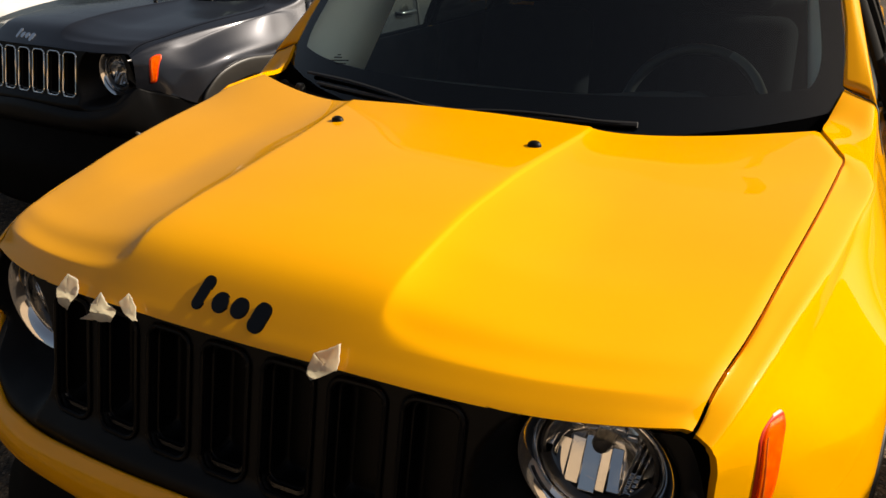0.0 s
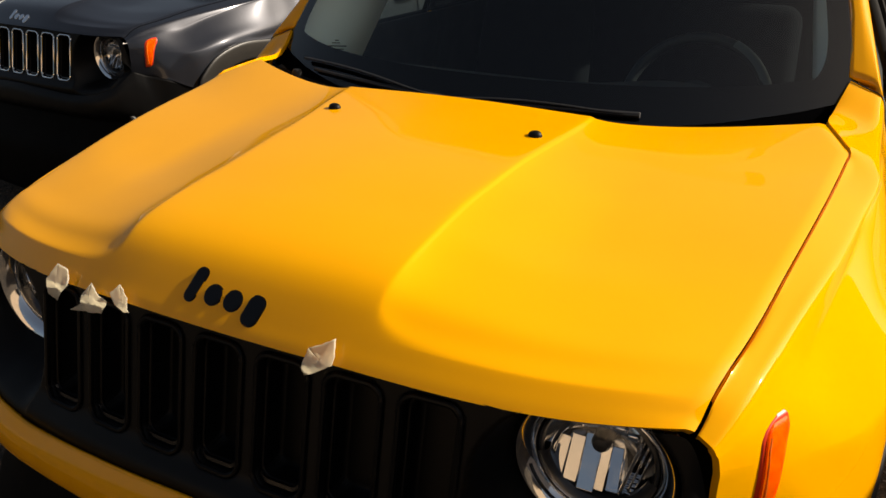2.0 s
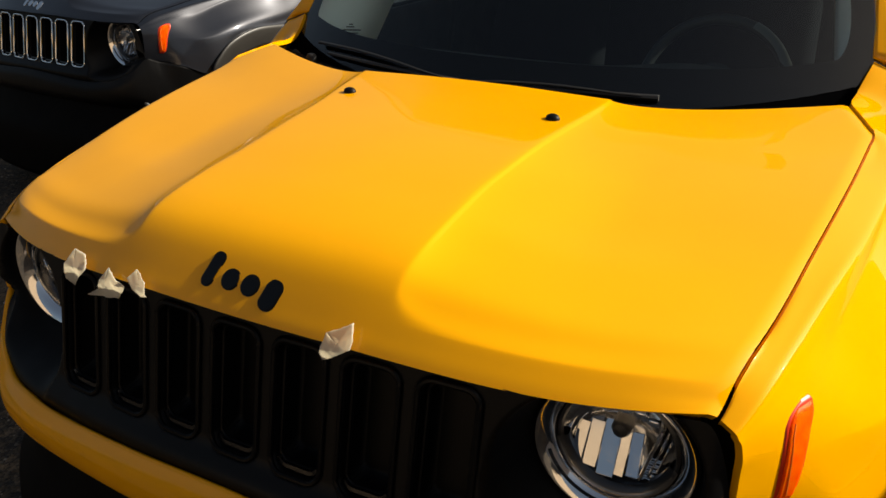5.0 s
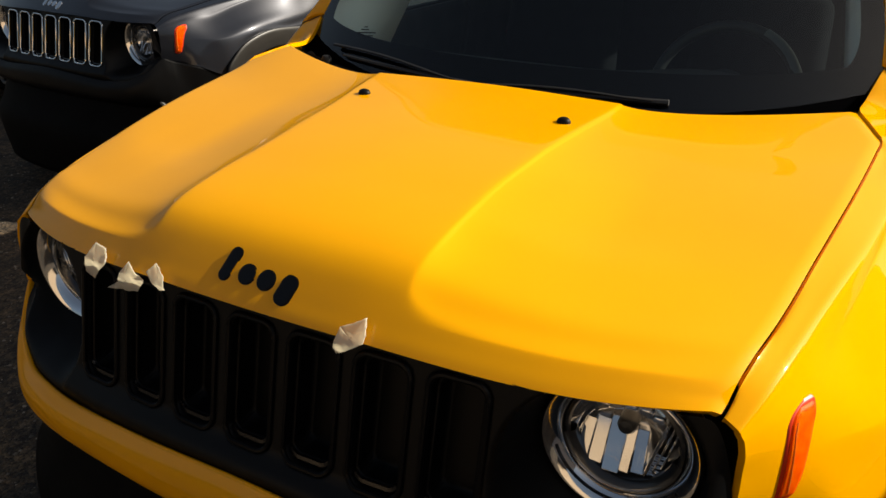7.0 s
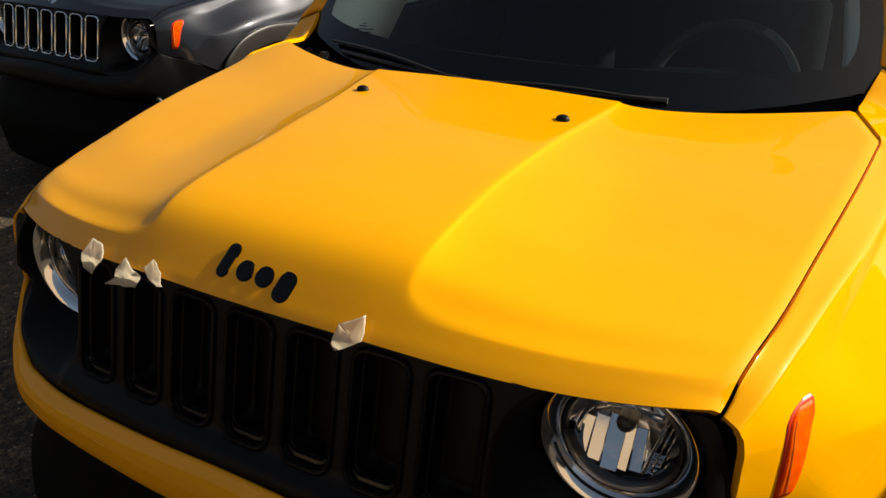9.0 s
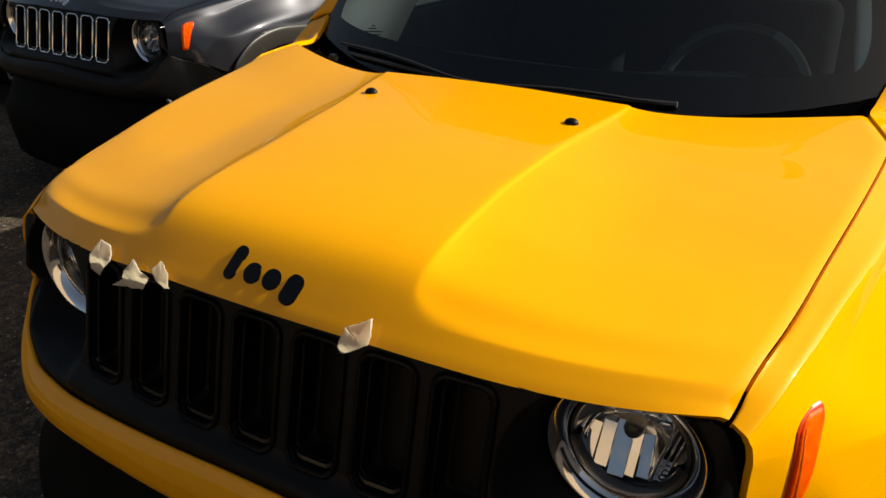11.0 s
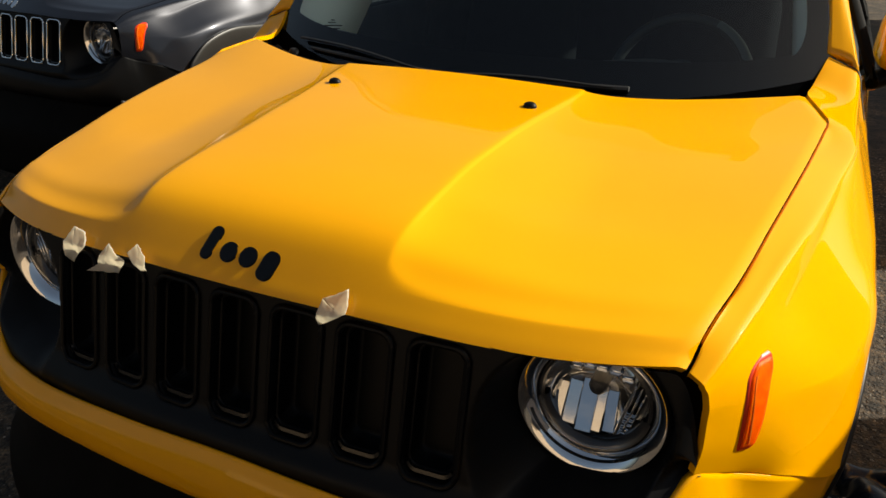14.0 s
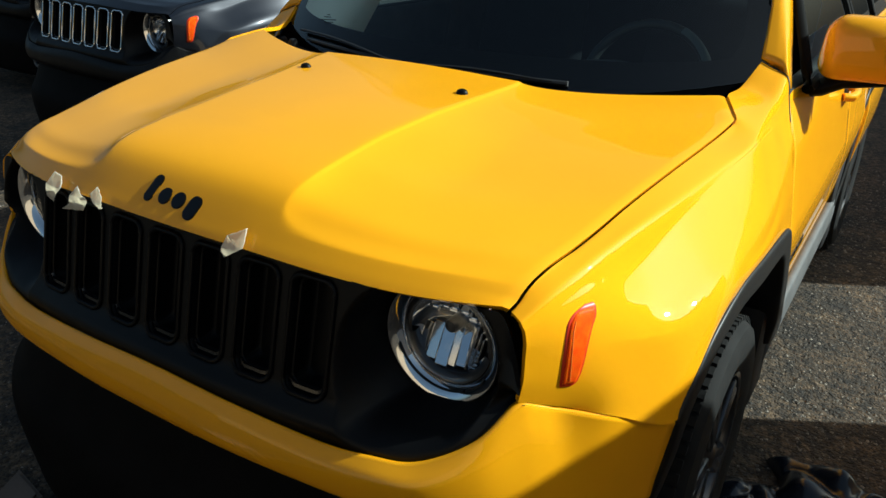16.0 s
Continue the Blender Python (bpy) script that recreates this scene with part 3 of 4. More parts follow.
def marker(car, s):
    """The side marker lamp: a flat lens on a raised edge, laid along the wing."""
    g = fender_points(181, 121).reshape(-1, 3)
    g = g[(g[:, 1] > 0.20) & (g[:, 1] < 0.285) & (g[:, 2] > 0.84) & (g[:, 2] < 0.985)]

    def terms(y, z):
        y, z = y - 0.24, z - 0.91
        return np.stack([np.ones_like(y), y, z, y * y, y * z, z * z, z**3, y * z * z], -1)

    k = np.linalg.lstsq(terms(g[:, 1], g[:, 2]), g[:, 0], rcond=None)[0]
    rows = [(0.848, 0.2085, 0.2165), (0.853, 0.2070, 0.2235), (0.866, 0.2070, 0.2300), (0.890, 0.2080, 0.2375), (0.920, 0.2115, 0.2475), (0.945, 0.2170, 0.2610), (0.960, 0.2245, 0.2730), (0.969, 0.2360, 0.2765), (0.975, 0.2520, 0.2770), (0.978, 0.2640, 0.2740)]

    def lens(grow, height, edge):
        u, v = np.linspace(-1, 1, 21), np.linspace(0, 1, 41)
        U, V = np.meshgrid(u, v, indexing="ij")
        z = 0.848 - grow + V * (0.130 + 2 * grow)
        row = curve_through(rows, np.clip(z, 0.848, 0.978))
        left, right = row[..., 0] - grow, row[..., 1] + grow
        y = 0.5 * (left + right) + 0.5 * (right - left) * U
        x = terms(y, z) @ k
        rim = sstep(1.0, 1 - edge, np.abs(U)) * sstep(0, edge * 0.28, V) * sstep(1, 1 - edge * 0.28, V)
        out = height * rim - 0.003
        return sheet(np.stack([x + out * 0.80, y - out * 0.52, z + out * 0.2], -1), (1, -0.5, 0), 0, s)

    lamp = part("marker_light", lens(-0.0012, 0.0080, 0.22), AMBER, car, "orange side marker lamp", sharp=0)
    part("marker_seal", lens(0.0018, 0.0052, 0.10), RED_EDGE, lamp, "dark red edge of the lamp", sharp=0)
    rib = [(float(terms(np.array(q), np.array(z)) @ k) + 0.0045, q - 0.0030, z) for z, q in ((0.862, 0.2165), (0.89, 0.2175), (0.92, 0.2205), (0.945, 0.2260), (0.960, 0.2340))]
    part("lens_rib", tube([(x * s, y, z) for x, y, z in rib], 0.0011, 6), PALE_AMBER, lamp, "bright moulded rib in the lens")


PALE_AMBER = material("pale_amber_lens", (0.95, 0.22, 0.03), 0.15, 0, 0.6)
RED_EDGE = material("dark_amber_edge", (0.62, 0.030, 0.002), 0.4, 0, 0.15)


def headlight(car, s):
    x, y, z = LAMP[0] * s, LAMP[1], LAMP[2]
    at = (x, y, z)
    lamp = part("headlight", lathe([(0.114, 0.03), (0.113, -0.006), (0.1115, -0.012), (0.1085, -0.0145), (0.105, -0.0135), (0.0965, -0.0070), (0.0880, 0.0015), (0.086, 0.006), (0.084, 0.022)], 72, at), CHROME, car, "round headlight with a wide chromed rim")
    part("rim_step", lathe([(0.0955, -0.0075), (0.0935, -0.0078), (0.0920, 0.0005)], 72, at, "y", 200 if s > 0 else -20, 330 if s > 0 else 110), RIM_DARK, lamp, "dark band on the rim")
    bowl = lathe([(0.0842, 0.012), (0.072, 0.033), (0.052, 0.047), (0.026, 0.055), (0.0001, 0.058)], 48, at)
    part("reflector", bowl, REFLECTOR, lamp, "silvered reflector bowl", sharp=0)
    for dx, w, turn, up in ((-0.056, 0.018, -9, 24), (-0.0365, 0.020, -4, 26), (-0.0140, 0.024, 1, 30), (0.0055, 0.014, -4, 25), (0.0215, 0.017, 6, 32)):
        tall = 0.080 - 0.55 * abs(dx + 0.012)
        panel = block((w, 0.003, tall), (x + dx * s, y + 0.030, z - 0.026), 0.0008, 1, pose(0, 0, 0, -up, 0, turn * s))
        part("reflector_facet", panel, REFLECTOR, lamp, smooth=False)
    for k in range(9):
        rib = block((0.020, 0.003, 0.0026), (x + (0.052 - 0.0016 * k) * s, y + 0.016 + 0.001 * k, z - 0.012 - 0.0052 * k), 0.0008, 1, pose(0, 0, 0, -40, 18 * s * (-1) ** k * 0.4, 0))
        part("reflector_rib", rib, REFLECTOR, lamp)
    part("lower_shade", lathe([(0.0845, 0.006), (0.074, 0.010), (0.070, 0.016), (0.072, 0.030)], 40, at, "y", 190, 350), RIM_DARK, lamp, "dark lower shade inside the lens")
    part("bulb_shield", lathe([(0.0001, -0.004), (0.010, -0.002), (0.0135, 0.004), (0.0135, 0.05), (0.010, 0.075)], 20, (x, y + 0.018, z + 0.016)), RIM_DARK, lamp, "dark bulb cap")
    for k, (dx, w) in enumerate(((0.044, 0.005), (0.053, 0.003), (0.061, 0.003))):
        part("reflector_fin", block((w, 0.045, 0.092 - 0.022 * k), (x + dx * s, y + 0.036, z - 0.010), 0.0012, 1, pose(0, 0, 0, 0, 14 * s, 0)), REFLECTOR, lamp)
    for k in range(5):
        part("reflector_step", block((0.018, 0.03, 0.012), (x - 0.034 * s + 0.019 * k * s, y + 0.030 + 0.004 * (k % 2), z + 0.056 - 0.004 * abs(k - 2)), 0.002, 1, pose(0, 0, 0, 25, 0, 0)), REFLECTOR, lamp)
    part("inner_ring", lathe([(0.0838, 0.010), (0.079, 0.008), (0.0765, 0.014), (0.081, 0.020)], 48, at), RIM_DARK, lamp, "dark inner ring")
    dome = part("lens", lathe([(0.0845, 0.010), (0.079, 0.000), (0.063, -0.009), (0.036, -0.015), (0.0001, -0.017)], 48, at), CLEAR, lamp, "clear domed lens")
    dome.visible_shadow = False


def slot(car, x, mat):
    """One grille slot: its rounded upright frame, the recessed inner frame and the glossy lower ledge."""
    mid, h = (SLOT_LOW + SLOT_HIGH) / 2, SLOT_HIGH - SLOT_LOW

    def loop(shrink, depth):
        path = []
        for a, b in round_rect(0.089 - 2 * shrink, h - 0.006 - 2 * shrink, max(0.023 - 0.6 * shrink, 0.012), 7):
            px, pz = x + a, mid + b
            path.append((px, float(panel_y(np.array(px), np.array(pz))) + depth, pz))
        return path

    frame_ = part("grille_slot", tube(loop(0, -0.001), 0.0046, 8, True), mat, car)
    part("inner_frame", tube(loop(0.009, 0.014), 0.0036, 8, True), SLOT_BLACK, frame_, "recessed inner frame of the slot")
    ledge = [q for q in loop(0.006, 0.010) if q[2] < SLOT_LOW + 0.022]
    part("slot_ledge", tube(ledge, 0.0042, 6, False, 1.5), SLOT_GLOSS, frame_, "glossy lower ledge of the slot")
    tip = [q for q in loop(0.006, 0.006) if q[2] > SLOT_HIGH - 0.022 and q[0] > x + 0.03]
    part("slot_clip", tube(tip, 0.0032, 6, False, 1.3), SLOT_GLOSS, frame_)
    return frame_


def bumper(car, band_mat, body):
    top, low = np.array(BUMPER_TOP), np.array(BUMPER_LOW)
    out = np.array([(0, -1), (0.05, -1), (0.12, -1), (0.2, -1), (0.35, -0.95), (0.55, -0.84), (0.75, -0.68), (0.80, -0.62), (0.85, -0.55), (0.92, -0.4), (0.97, -0.25)])
    up = np.array([0.018, 0.020, 0.024, 0.028, 0.028, 0.020, 0.012, 0.0095, 0.007, 0.004, 0.0])
    top[6:, 2] -= 0.0014
    top[6:, :2] -= out[6:] * 0.001
    low[5:10, :2] -= out[5:10] * 0.006
    m1, m2 = top + 0.28 * (low - top), top + 0.72 * (low - top)
    m1[:, :2] += out * up[:, None]
    m2[:, :2] += out * up[:, None] * 1.05
    back = low.copy()
    back[:, :2] -= out * 0.03
    back[:, 2] -= 0.006
    half = np.stack([top, m1, m2, low, back], 1)
    both = np.concatenate([half[:0:-1] * (-1, 1, 1), half])
    part("bumper_band", sheet(net(both, 150, 24), (0, -1, 0.2), 0.012), band_mat, car, sharp=0)
    a = back.copy()
    a[:, :2] += out * 0.004
    b, c, d = a.copy(), a.copy(), a.copy()
    b[:, 2] -= 0.10
    b[:, :2] += out * 0.040
    c[:, 2] = 0.39
    c[:, :2] += out * 0.080
    d[:, 2] = 0.165
    d[:, :2] += out * 0.055
    half = np.stack([a, b, c, d], 1)
    both = np.concatenate([half[:0:-1] * (-1, 1, 1), half])
    part("lower_bumper", sheet(net(both, 120, 24), (0, -1, 0), 0.01), BLACK_GRAIN, car, "grained black lower bumper", sharp=0)
    for s in (1, -1):
        fog = part("fog_lamp", lathe([(0.046, 0.03), (0.045, -0.004), (0.038, -0.006), (0.034, 0.004), (0.0001, 0.008)], 28, (0.58 * s, 0.112, 0.515)), BLACK_GLOSS, car, "round fog lamp in the lower bumper")
        if band_mat is BLACK_SATIN:
            loop = [((0.58 + q) * s, 0.098 + 0.25 * max(q, 0), 0.585 + h) for q, h in round_rect(0.26, 0.075, 0.034, 6)]
            part("fog_bezel", tube(loop, 0.010, 8, True), GREY_PLASTIC, fog, "grey curved bezel")


def flare(car, s, mat, grow):
    """The moulding round the wheel arch."""
    for y0, edge in ((0.0, [(0.850, 0.420, 0.450), (0.868, 0.414, 0.530), (0.878, 0.408, 0.590), (0.888, 0.408, 0.655), (0.898, 0.395, 0.735), (0.903, 0.430, 0.790), (0.909, 0.520, 0.855), (0.916, 0.675, 0.892), (0.922, 0.845, 0.886), (0.924, 1.02, 0.872), (0.925, 1.16, 0.848), (0.928, 1.225, 0.775), (0.930, 1.27, 0.69), (0.929, 1.32, 0.62), (0.925, 1.37, 0.54), (0.915, 1.41, 0.44)]),
                     (WHEELBASE, [(0.905, 0.16, 0.42), (0.910, 0.24, 0.54), (0.914, 0.33, 0.72), (0.916, 0.42, 0.86), (0.916, 0.60, 0.885), (0.916, 0.86, 0.885), (0.916, 1.12, 0.86), (0.912, 1.24, 0.80), (0.905, 1.33, 0.64), (0.89, 1.40, 0.46)])):
        e = np.array(edge) + (0, y0, 0)
        hub = np.array((0, HUB_Y + y0, TYRE_R))
        toward = hub - e
        toward[:, 0] = 0
        toward /= np.linalg.norm(toward, axis=1, keepdims=True)
        e = e - toward * grow * np.interp(np.arange(len(e)), [0, 4, len(e) - 5, len(e) - 1], [0, 1, 1, 0])[:, None] + (0.010 * (grow > 0), 0, 0)
        rim = e + toward * 0.004 + (0.004, 0, 0)
        mid = e + toward * (0.048 + grow) + (0.005, 0, 0)
        inn = e + toward * (0.072 + grow) - (0.006, 0, 0)
        deep = e + toward * (0.076 + grow) - (0.09, 0, 0)
        part("wheel_arch_trim", sheet(net(np.stack([e - (0.008, 0, 0), rim, mid, inn, deep], 1), 60, 14), (1, 0, 0), 0.0, s), mat, car, "moulded plastic wheel arch trim", sharp=0)
        part("mud_guard", block((0.30, 0.20, 0.40), (0.755 * s, y0 + 1.37 if y0 == 0 else y0 + 0.20, 0.43), 0.02), DEEP_BLACK, car)
        # liner
        well = deep * (0, 1, 1) + (0.52, 0, 0)
        part("arch_liner", sheet(net(np.stack([deep + (0.01, 0, 0), well, 0.3 * well + 0.7 * (hub + (0.5, 0, 0))], 1), 40, 9), (0, 0, -1), 0, s), DEEP_BLACK, car, sharp=0)


def wheel(car, s, y):
    x = 0.920 * s
    o = (0, 0, 0)
    prof = [(0.215, -0.02), (0.25, -0.008), (0.30, -0.004), (0.328, -0.014), (0.341, -0.034), (0.345, -0.06), (0.345, -0.17), (0.341, -0.195), (0.325, -0.215), (0.26, -0.22), (0.215, -0.20)]
    tyre = lathe([(r, a * s) for r, a in prof], 64, o, "x")
    made = [tyre]
    for k in range(72):
        t = 2 * math.pi * k / 72
        for row, (cx, w) in enumerate(((-0.045, 0.030), (-0.085, 0.034), (-0.125, 0.034), (-0.17, 0.036))):
            sh = t + (0.5 * (row % 2)) * 2 * math.pi / 72
            made.append(_lug(cx * s, w, sh, 0.346))
    wheel_ = part("wheel", joined(*made), RUBBER, car, "black treaded tyre on a dark alloy rim", sharp=30)
    wheel_.location = (x, y, TYRE_R)
    part("rim", lathe([(0.216, -0.015 * s), (0.205, -0.018 * s), (0.198, -0.03 * s), (0.19, -0.16 * s)], 48, o, "x"), RIM_DARK, wheel_)
    for k in range(5):
        t = 72 * k + 18
        arms = [block((0.022, 0.030, 0.165), (0, 0, 0), 0.006, 2) for _ in range(2)]
        arms[0].transform(pose(0, 0, 0, t - 7, 0, 0) @ Matrix.Translation((-0.030 * s, 0, 0.118)))
        arms[1].transform(pose(0, 0, 0, t + 7, 0, 0) @ Matrix.Translation((-0.030 * s, 0, 0.118)))
        part("spoke", joined(*arms), RIM_DARK, wheel_)
    part("hub_cap", lathe([(0.0001, 0.0), (0.025, -0.002), (0.034, -0.010), (0.06, -0.022), (0.062, -0.04)], 24, (-0.012 * s, 0, 0), "x") if s > 0 else lathe([(0.0001, 0.0), (0.025, 0.002), (0.034, 0.010), (0.06, 0.022), (0.062, 0.04)], 24, (0.012, 0, 0), "x"), RIM_DARK, wheel_)
    part("brake_disc", lathe([(0.05, -0.085 * s), (0.145, -0.085 * s), (0.145, -0.10 * s), (0.05, -0.10 * s)], 32, o, "x"), STEEL, wheel_)


def _lug(cx, w, t, r):
    bm = bmesh.new()
    vs = []
    for dx in (-w / 2, w / 2):
        for da in (-0.028, 0.028):
            for rr in (r - 0.006, r + 0.006):
                vs.append(bm.verts.new((cx + dx, rr * math.cos(t + da), rr * math.sin(t + da))))
    for q in ((1, 3, 7, 5), (0, 1, 5, 4), (2, 6, 7, 3), (0, 2, 3, 1), (4, 5, 7, 6)):
        bm.faces.new([vs[i] for i in q])
    bmesh.ops.recalc_face_normals(bm, faces=bm.faces)
    return bm


BELT = 1.148
ROOF_Z = 1.655


def pillar_line(t):
    """Outer line of the windscreen pillar from the wing (0) to the roof (1)."""
    return np.stack([0.806 - 0.15 * t, 1.292 + 0.40 * t, 1.212 + 0.42 * t], -1)


def cabin(car, body, s, extras):
    # windscreen with its dark border
    x = np.linspace(-1, 1, 41)
    t = np.linspace(0, 1, 21)
    X, T = np.meshgrid(x, t, indexing="ij")
    half = 0.785 - 0.145 * T
    zz = 1.12 + 0.10 * np.abs(X) ** 3 * (1 - T) * 0.6 + (ROOF_Z - 1.13) * T
    xs = X * half
    screen = part("windscreen", sheet(np.stack([xs, shield_y(xs, zz), zz], -1), (0, -1, 1)), GLASS, car, "green-tinted windscreen")
    screen.visible_shadow = False
    inner = np.stack([xs, shield_y(xs, zz) + 0.004, zz], -1)
    for sgn, name in ((1, "a"), (-1, "b")):
        u = np.linspace(0, 1, 90) ** 2
        w = 0.045 + 0.11 * (1 - u) ** 14
        ed = np.stack([(0.783 - 0.143 * u), 0 * u, 1.18 - 0.0 * u + (ROOF_Z - 1.18) * u], -1)
        inn = ed - np.stack([w, 0 * u, 0 * u], -1)
        for q in (ed, inn):
            q[:, 1] = shield_y(q[:, 0], q[:, 2]) + 0.003
        part("screen_border", sheet(np.stack([ed, inn], 1), (0, -1, 1), 0.001, sgn), FRIT, screen, "black painted border of the glass")
    xx = np.linspace(-0.78, 0.78, 41)
    lowb = np.stack([xx, shield_y(xx, 1.11 + 0 * xx) + 0.003, 1.11 + 0 * xx], -1)
    hz = 1.200 + 0.035 * np.abs(xx / 0.765) ** 6
    hib = np.stack([xx, shield_y(xx, hz) + 0.003, hz], -1)
    part("screen_border", sheet(np.stack([lowb, hib], 1), (0, -1, 1), 0.001), FRIT, screen, "black painted border of the glass")
    if extras:
        marks = []
        for k, (mx, mz, w) in enumerate(((-0.512, 1.221, 0.010), (-0.512, 1.215, 0.022), (-0.500, 1.209, 0.050), (-0.490, 1.203, 0.030))):
            marks.append(block((w, 0.0006, 0.0030), (mx, float(shield_y(np.array(mx), np.array(mz))) + 0.002, mz), 0, 1, pose(0, 0, 0, -44, 0, 24)))
        part("glass_mark", joined(*marks), FRIT, screen, "small dark print on the glass")
    # cowl tray under the hood's tail
    front = np.stack([xx, tail_y(xx) - 0.03, hood_z(xx, tail_y(xx)) - 0.035], -1)
    rear = np.stack([xx, shield_y(xx, 1.125 + 0 * xx), 1.125 + 0 * xx], -1)
    part("cowl", sheet(np.stack([front, 0.5 * (front + rear) - (0, 0, 0.008), rear], 1), (0, -0.3, 1), 0.008), BLACK_GRAIN, car, "black plastic cowl below the windscreen")
    for n, (px, tipx, tipz) in enumerate(((-0.10, 0.335, 1.152), (-0.60, -0.12, 1.150))):
        wiper(car, px, tipx, extras)
    # roof and pillars
    r = np.linspace(-1, 1, 25)
    q = np.linspace(0, 1, 13)
    R, Q = np.meshgrid(r, q, indexing="ij")
    roof = np.stack([R * (0.655 + 0.03 * Q * (1 - Q)), 1.655 + 2.25 * Q - 0.05 * (1 - R**2) * (1 - Q), ROOF_Z - 0.015 + 0.045 * (1 - R**4) + 0.03 * np.sin(np.pi * Q) - 0.03 * Q], -1)
    part("roof", sheet(roof, (0, 0, 1), 0.03), body, car, sharp=0)
    z = np.linspace(0, 1, 13)
    R2, Z2 = np.meshgrid(r, z, indexing="ij")
    part("tailgate", sheet(np.stack([R2 * (0.87 - 0.20 * sstep(0.5, 1, Z2)), 4.19 - 0.10 * R2**4 - 0.28 * sstep(0.45, 1.1, Z2), 0.42 + 1.22 * Z2], -1), (0, 1, 0), 0.02), body, car)
    part("floor_pan", block((1.62, 3.75, 0.06), (0, 2.2, 0.24), 0.02), DEEP_BLACK, car)
    part("bulkhead", block((1.4, 0.03, 0.75), (0, 1.02, 0.70), 0.01), DEEP_BLACK, car)
    interior(car)


def wiper(car, px, tipx, extras):
    a = Vector((px, float(shield_y(np.array(px), np.array(1.135))) - 0.03, 1.142))
    pts = []
    for k in range(9):
        t = k / 8
        x = px + (tipx - px) * t
        z = 1.148 + 0.012 * math.sin(math.pi * min(1, t * 1.05)) + 0.006 * t + (0.022 * (1 - t) if px < -0.3 else 0)
        pts.append((x, float(shield_y(np.array(x), np.array(z))) - 0.020, z))
    arm = part("wiper", tube(pts, [0.0065 - 0.0025 * k / 8 for k in range(9)], 8, False, 0.6), DEEP_BLACK, car, "black wiper arm and blade")
    blade = []
    for k in range(11):
        t = 0.12 + 0.95 * k / 10
        x = px + (tipx - px) * t
        z = 1.150 + 0.003 * math.sin(math.pi * t)
        blade.append((x, float(shield_y(np.array(x), np.array(z))) - 0.010, z))
    part("wiper_blade", tube(blade, [0.0055 + 0.0035 * k / 10 for k in range(11)], 8, False, 0.8), SEAL, arm)
    if px > -0.3:
        part("blade_end", block((0.004, 0.006, 0.013), (blade[-1][0] + 0.002, blade[-1][1], blade[-1][2]), 0.0015, 2), GREY_PLASTIC, arm, "pale end of the wiper blade")
    part("pivot_cap", lathe([(0.0001, 0.006), (0.010, 0.004), (0.015, -0.004), (0.015, -0.03)], 16, tuple(a), "z"), DEEP_BLACK, arm)


